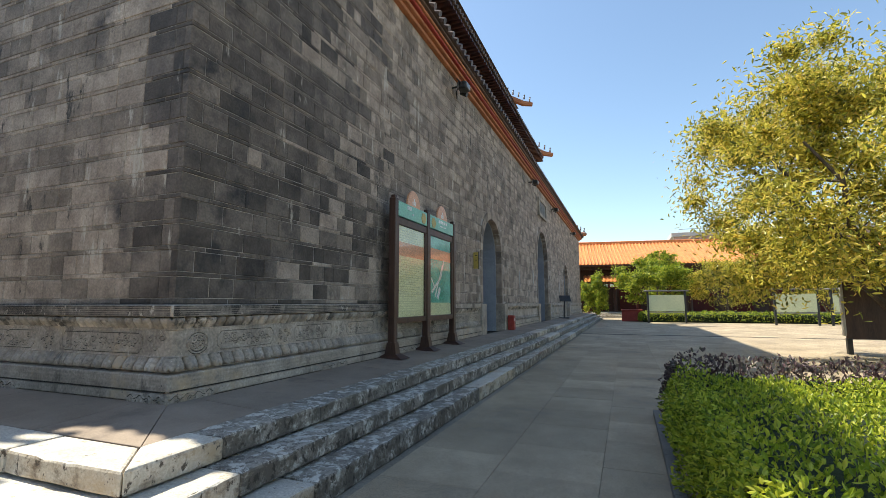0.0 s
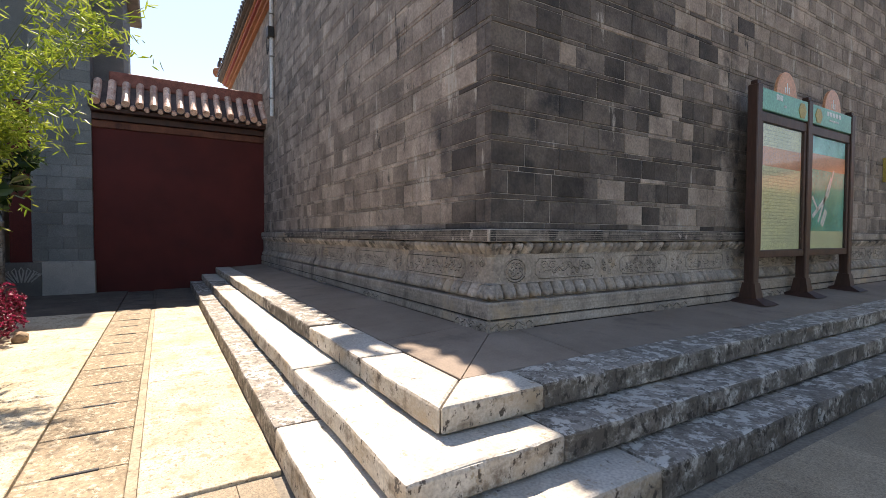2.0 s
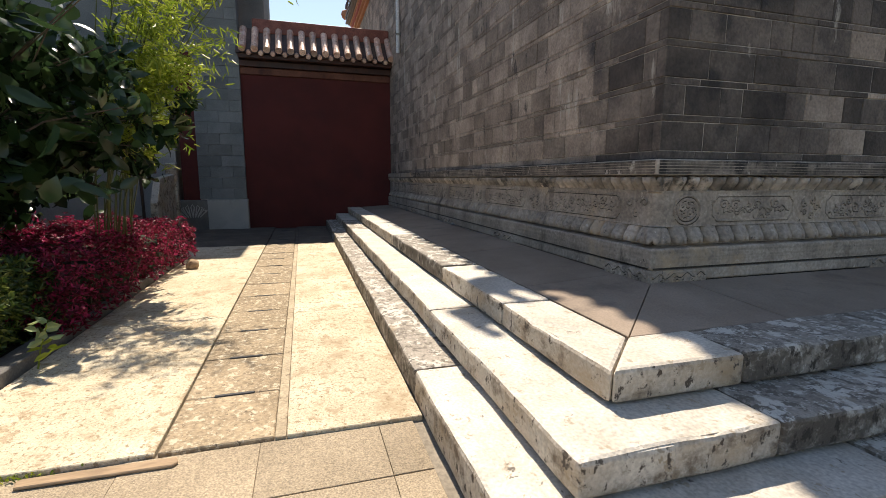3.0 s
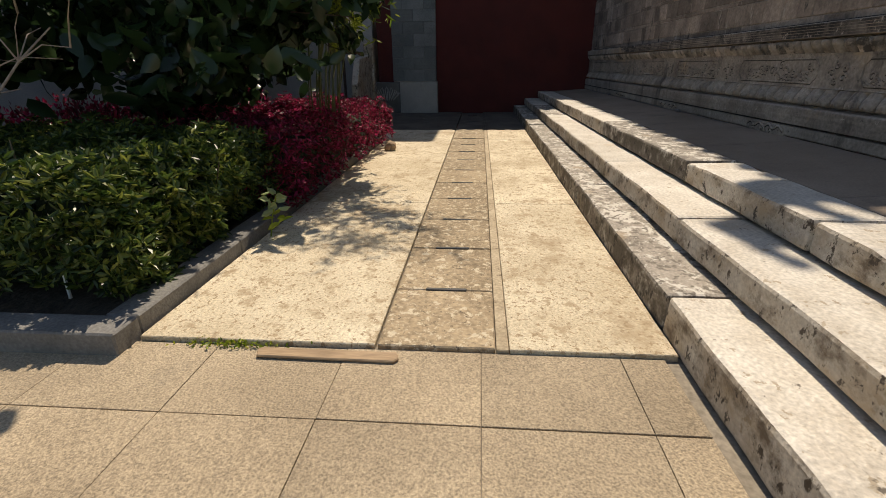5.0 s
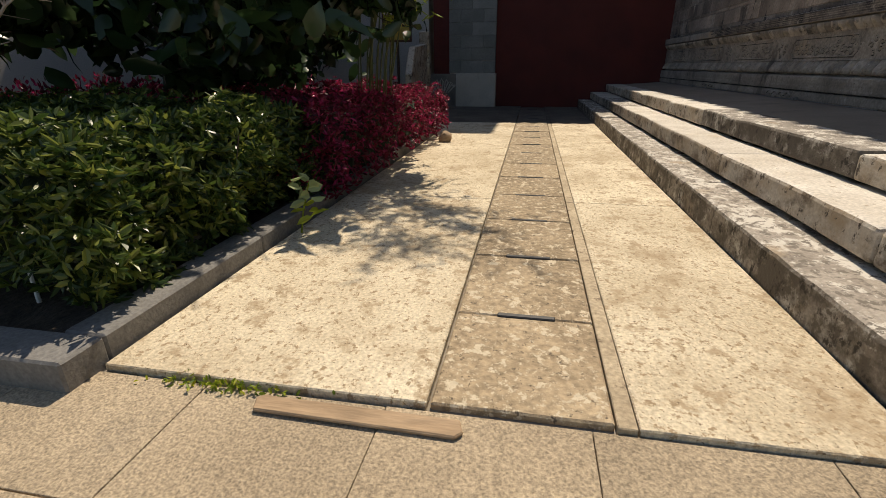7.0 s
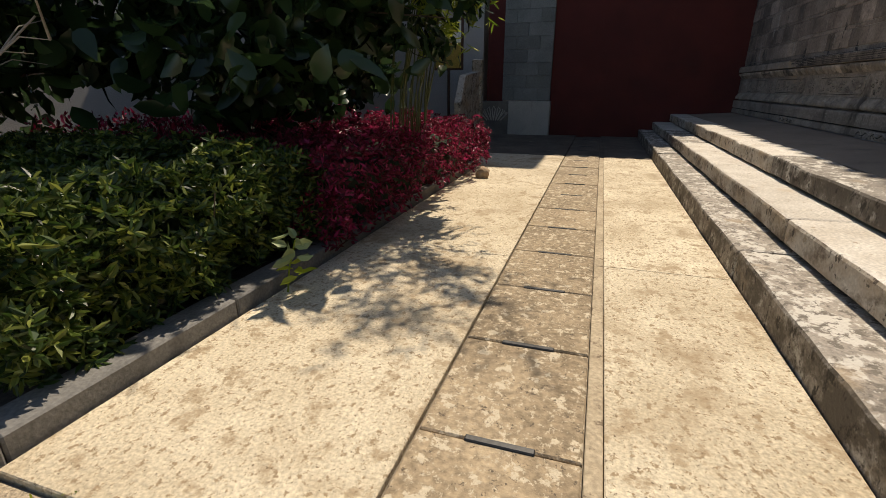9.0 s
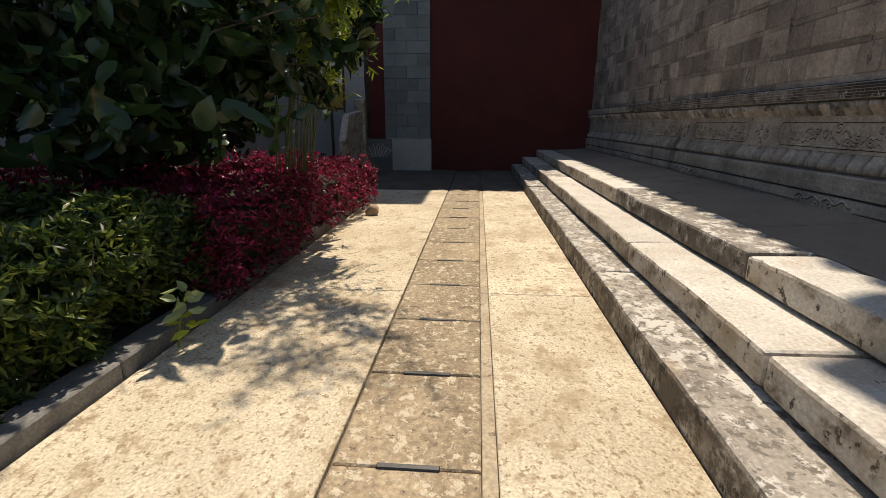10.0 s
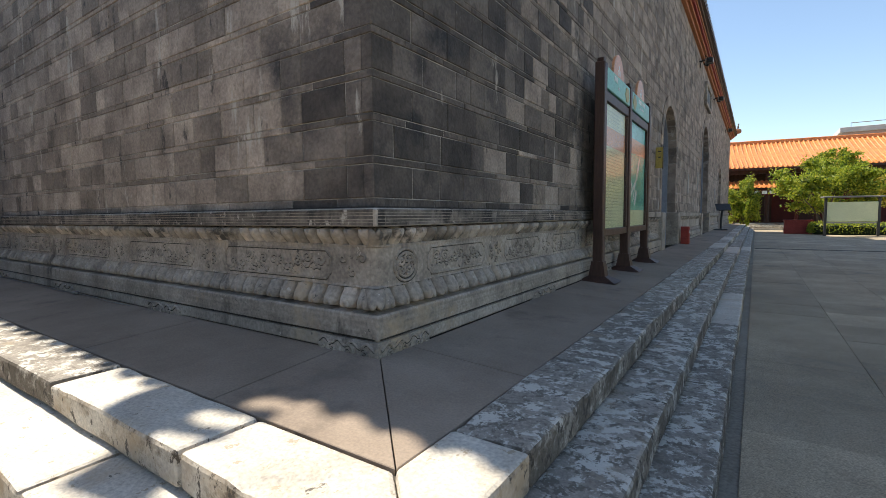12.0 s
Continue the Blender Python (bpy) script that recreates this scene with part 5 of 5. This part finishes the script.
# small things on the ground
shoot = empty("young_shoot", (-0.98, -3.95, 0.0), "young shoot with pale leaves at the kerb's edge", "plant")
part("stalk", tube([(0, -0.06, 0), (0.02, -0.02, 0.15), (0.0, 0.02, 0.3)], 0.006, None, 5, 0.6), BAMBOO, shoot)
g = np.random.default_rng(8)
for i in range(14):
    a, z = i * 2.4, 0.10 + 0.018 * i
    c = np.array([[0.06 * math.cos(a), 0.06 * math.sin(a), z]])
    leaves("leaf", c, 0.11, 0.055, PALELEAF if i > 4 else BUSHLEAF, shoot, g, 0.3, np.array([[math.cos(a), math.sin(a), 0.2]]) * 2, "")
weed = empty("weed_patch", (0.34, -3.62, -0.02), "low green weeds in the joint of the paving", "weeds", "", "stuff")
q = np.column_stack([g.normal(0.0, 0.015, 160), g.normal(0.0, 0.11, 160), g.uniform(0.0, 0.02, 160)])
leaves("leaves", q, 0.022, 0.010, BUSHLEAF, weed, g, 0.8, None, "stuff")
bar = empty("wooden_bar", (0.40, -3.17, -0.02), "weathered tan wooden bar lying on the paving", "wooden bar")
part("bar_body", prism([(-0.036, -0.30), (-0.02, -0.315), (0.028, -0.30), (0.036, 0.285), (0.015, 0.305), (-0.032, 0.29)], 0.0, 0.014, 0.004), WOODBAR, bar)
rock = bmesh.new()
bmesh.ops.create_icosphere(rock, subdivisions=3, radius=0.10, matrix=Matrix.Diagonal((1.0, 0.8, 0.75, 1)))
for v in rock.verts:
    v.co *= 1 + 0.35 * noise.noise(v.co * 14)
ob = solid("stone", rock, WOODBAR, "loose brown stone lying on the concrete lane", "stone")
ob.location = (-4.55, -3.80, 0.055)
peg = empty("marker_peg", (0.05, -4.62, 0.03), "thin white peg stuck in the soil", "peg")
part("peg_rod", tube([(0, 0, 0), (0.0, 0.005, 0.16)], 0.009, None, 6, 0.8), WHITEINK, peg)
part("peg_cap", tube([(0.0, 0.005, 0.16), (0, 0.005, 0.175)], 0.014, None, 8), WHITEINK, peg)
branch = solid("fallen_branch", tube([(0.05, -4.40, 0.075), (-0.5, -4.36, 0.10), (-1.0, -4.40, 0.09)], 0.02, None, 6, 0.5), TWIG, "dry grey branch lying along the kerb", "branch")

rail = empty("stone_rail", (-8.3, -5.15, 0), "pale stone rail post beside the side hall", "rail")
part("rail_panel", prism([(-1.2, 0.0), (0.25, 0.0), (0.25, 0.75), (-0.1, 1.25), (-1.2, 1.35)], -0.07, 0.07, 0.01, m=Matrix(((1, 0, 0, 0), (0, 0, 1, 0), (0, 1, 0, 0), (0, 0, 0, 1)))), MARBLE, rail)
part("rail_post", box(-1.42, -1.2, -0.11, 0.11, 0.0, 1.6, 0.02), MARBLE, rail)
ysign = empty("yellow_sign", (-8.6, -5.5, 1.35), "yellow and white sign board on a dark frame", "sign")
part("sign_frame", box(-0.03, 0.03, -0.30, 0.30, 0.0, 0.95, 0.01), FRAMEWOOD, ysign)
part("sign_face", box(0.031, 0.036, -0.26, 0.26, 0.04, 0.5), YELLOW, ysign)
part("sign_text", box(0.031, 0.036, -0.26, 0.26, 0.503, 0.9), WHITEINK, ysign)
part("sign_leg", tube([(0, 0, 0.0), (0, 0, -1.32)], 0.03), FRAMEWOOD, ysign)

# ---- the court's far side ----
hedge("clipped_hedge", "low clipped hedge, lime green where the sun falls", 4.08, 9.6, -0.9, 2.75, 0.70, 72000, 0.044, 0.02, LIMELEAF)
hedge("purple_hedge", "low hedge with dull purple leaves behind the lime one", 4.12, 9.6, 2.8, 3.6, 0.78, 7000, 0.06, 0.03, PURPLELEAF)
edging = empty("bed_edging", (4.06, 1.3, 0), "low grey stone edging round the clipped hedge", "kerb", "", "structure")
for i in range(5):
    part("kerb_stone", box(-0.09, 0.0, -2.3 + 0.95 * i, -1.356 + 0.95 * i, -0.03, 0.05, 0.006), KERB, edging)

tree, ends = branchy("gold_leaf_tree", "broad tree with yellow-green leaves and dark spreading limbs", "tree", (9.6, 10.3, 0), 11, 3.0, 5.2, 0.11, 12)
part("trunk", tube([(0, 0, -0.05), (0.05, 0.0, 0.7), (0.0, 0.05, 1.3)], 0.2, None, 9, 0.8), BARK, tree)
q, g = clumps(135000, (0.35, 0.2, 4.2), (4.95, 4.2, 3.6), 230, 41, 0.9, 2.7, 0.78)
q = q[(q[:, 2] > 1.75) | ((q[:, 0] < -1.8) & (q[:, 1] < 2.0))]      # the crown hangs lower over the court
leaves("crown", q, 0.135, 0.045, GOLDLEAF, tree, g, 0.1, None, "stuff", 0.2)


def display_board(x, y, turn, w, label, dark=False):
    t = empty("display_board", (x, y, -0.02), label, "display board", "display boards in the court")
    t.rotation_euler = (0, 0, radians(turn))
    for s_ in (-1, 1):
        part("post", box(s_ * w / 2 - 0.06, s_ * w / 2 + 0.06, -0.06, 0.06, 0.0, 2.25, 0.01), FRAMEWOOD if dark else BLACK, t)
    pn = part("panel", box(-w / 2 + 0.062, w / 2 - 0.062, -0.05, 0.05, 0.85, 2.0, 0.01), FRAMEWOOD if dark else PALESIGN, t, "dark back of the panel" if dark else "pale blank panel behind glass")
    part("rail", box(-w / 2 + 0.062, w / 2 - 0.062, -0.03, 0.03, 0.74, 0.82, 0.01), FRAMEWOOD if dark else METAL, t)
    part("cap", prism([(-w / 2 - 0.2, -0.3), (w / 2 + 0.2, -0.3), (w / 2 + 0.2, 0.3), (-w / 2 - 0.2, 0.3)], 2.25, 2.34, 0.02), KERB, t)
    return t


display_board(6.4, 34.0, 12, 2.5, "glazed display board with a pale panel and a flat roof")
display_board(13.8, 33.0, 8, 2.4, "glazed display board with a pale panel under the trees")
display_board(16.9, 33.4, 8, 2.4, "glazed display board with a pale panel farther off")
big = empty("panel_board", (9.95, 13.4, -0.02), "dark panelled notice board seen from behind the tree", "notice board")
part("panel", box(-0.55, 1.9, -0.05, 0.05, 0.42, 2.0, 0.01), FRAMEWOOD, big)
part("edge_strip", box(-0.62, -0.553, -0.06, 0.06, 0.5, 2.1, 0.008), PLASTER, big, "pale edge strip")
for x in (-0.5, 1.85):
    part("post", box(x - 0.06, x + 0.06, -0.07, 0.07, 0.0, 0.44, 0.01), BLACK, big)

planter = empty("red_planter", (4.1, 37.2, -0.02), "red painted planter box by the far steps", "planter")
bm = box(-0.75, 0.75, -0.6, 0.6, 0.0, 0.85, 0.02)
part("planter_box", bm, REDPAINT, planter)
part("planter_rim", box(-0.8, 0.8, -0.65, 0.65, 0.853, 0.92, 0.015), REDPAINT, planter)

for i, (x, y, cz, rx, ry, rz, n, seed, name, label, mat_) in enumerate((
        (0.9, 46.5, 2.3, 1.5, 1.5, 2.2, 17000, 51, "round_bush", "tall rounded green bush against the far building", BUSHLEAF),
        (5.9, 43.0, 3.3, 3.6, 2.6, 2.1, 32000, 52, "spreading_tree", "low spreading tree with yellow-green foliage", BUSHLEAF),
        (11.8, 44.0, 3.4, 3.6, 2.8, 2.2, 15000, 53, "spreading_tree", "low spreading tree with golden-green foliage", GOLDLEAF),
        (19.0, 43.0, 3.6, 4.2, 3.0, 2.6, 14000, 54, "spreading_tree", "low spreading tree with golden-green foliage", GOLDLEAF),
        (6.9, 47.0, 5.2, 1.9, 1.6, 1.5, 6000, 55, "upright_tree", "darker green tree rising above the others", BUSHLEAF))):
    tr, _ = branchy(name, label, "tree", (x, y, 0), 5, rx * 0.5, cz, 0.09, 60 + i)
    q, g = clumps(n, (0, 0, cz), (rx, ry, rz), 60, seed, 0.25)
    leaves("crown", q, 0.19, 0.10, mat_, tr, g, 0.2, None, "stuff")
hedge("low_hedge", "low green hedge under the display boards", 4.6, 18.5, 35.2, 36.6, 0.75, 5000, 0.14, 0.08, BUSHLEAF)

# long tiled gallery closing the court
hall = empty("gallery", (0.0, 53.0, -0.02), "long dark timber gallery with an orange glazed tile roof", "building")
hall.rotation_euler = (0, 0, radians(9))
part("terrace", box(-14, 46, -1.6, 9, 0.0, 0.45, 0.02), KERB, hall)
part("wall", box(-14, 46, 2.2, 8.0, 0.45, 5.9), DARKWOOD, hall)
for i in range(16):
    part("column", tube([(-13 + 3.9 * i, -0.2, 0.45), (-13 + 3.9 * i, -0.2, 5.6)], 0.2, None, 12, 0.92), DARKWOOD, hall)
    part("door", box(-12.2 + 3.9 * i, -9.9 + 3.9 * i, 2.12, 2.2, 0.47, 3.4, 0.01), REDWALL, hall)
part("lintel", box(-14, 46, -0.4, 0.0, 5.2, 5.65, 0.02), DARKWOOD, hall)
roof_ = prism([(-1.3, 5.72), (4.2, 8.7), (9.7, 5.72)], -14.8, 46.8, m=Matrix(((0, 0, 1, 0), (1, 0, 0, 0), (0, 1, 0, 0), (0, 0, 0, 1))))
slope = part("roof", roof_, GLAZED, hall, "orange glazed tile roof")
ribs_v = bmesh.new()
for i in range(160):
    x = -14.6 + 0.385 * i
    tube([(x, -1.35, 5.76), (x, 1.4, 7.1), (x, 4.2, 8.76)], 0.085, ribs_v, 6)
part("tile_ribs", ribs_v, GLAZED, slope)["kind"] = "stuff"
part("ridge", box(-14.8, 46.8, 4.0, 4.4, 8.6, 8.98, 0.05), GLAZED, slope)
part("eave_board", box(-14.8, 46.8, -1.25, -1.15, 5.5, 5.74, 0.02), DARKWOOD, hall)
porch = part("porch_roof", prism([(-2.6, 3.75), (-0.3, 4.5), (-0.3, 3.85)], -0.8, 4.8, m=Matrix(((0, 0, 1, 0), (1, 0, 0, 0), (0, 1, 0, 0), (0, 0, 0, 1)))), GLAZED, hall, "small orange porch roof")
pr = bmesh.new()
for i in range(15):
    x = -0.6 + 0.38 * i
    tube([(x, -2.65, 3.79), (x, -0.35, 4.53)], 0.075, pr, 6)
part("tile_ribs", pr, GLAZED, porch)
sb = part("name_board", box(0.9, 3.1, -2.35, -2.25, 3.05, 3.6, 0.02), REDWALL, hall, "red name board with a pale rim")
for i in range(3):
    part("character_bar", box(1.2 + 0.6 * i, 1.6 + 0.6 * i, -2.36, -2.352, 3.18, 3.48), WHITEINK, sb)
for x in (-0.5, 4.5):
    part("porch_column", tube([(x, -2.3, 0.4), (x, -2.3, 3.8)], 0.13, None, 10), REDWALL, hall)
for i in range(3):
    part("entrance_step", box(-0.2, 4.2, -2.9 - 0.35 * i, -1.6, 0.0, 0.42 - 0.14 * i, 0.015), MARBLE, hall)

block = empty("distant_block", (26.9, 96.0, -0.05), "pale flat-roofed modern building far behind the gallery", "building")
part("wall", box(-14, 22, 0, 14, 0, 14.1), surface("pale_brick_facade", (0.36, 0.27, 0.24), (0.44, 0.34, 0.30), 2.0, 0.85, 0.1, 20), block)
part("parapet", box(-14.5, 22.5, -0.5, 14.5, 14.1, 14.9, 0.05), PLASTER, block)
for i in range(8):
    part("window", box(-12 + 4 * i, -9.8 + 4 * i, -0.06, 0.02, 11.4, 13.6), BLACK, block)
for i in range(2):
    part("roof_rail", tube([(-13 + 10 * i, 1, 14.9), (-13 + 10 * i, 1, 15.7), (-6 + 10 * i, 1, 15.7), (-6 + 10 * i, 1, 14.9)], 0.06), METAL, block)
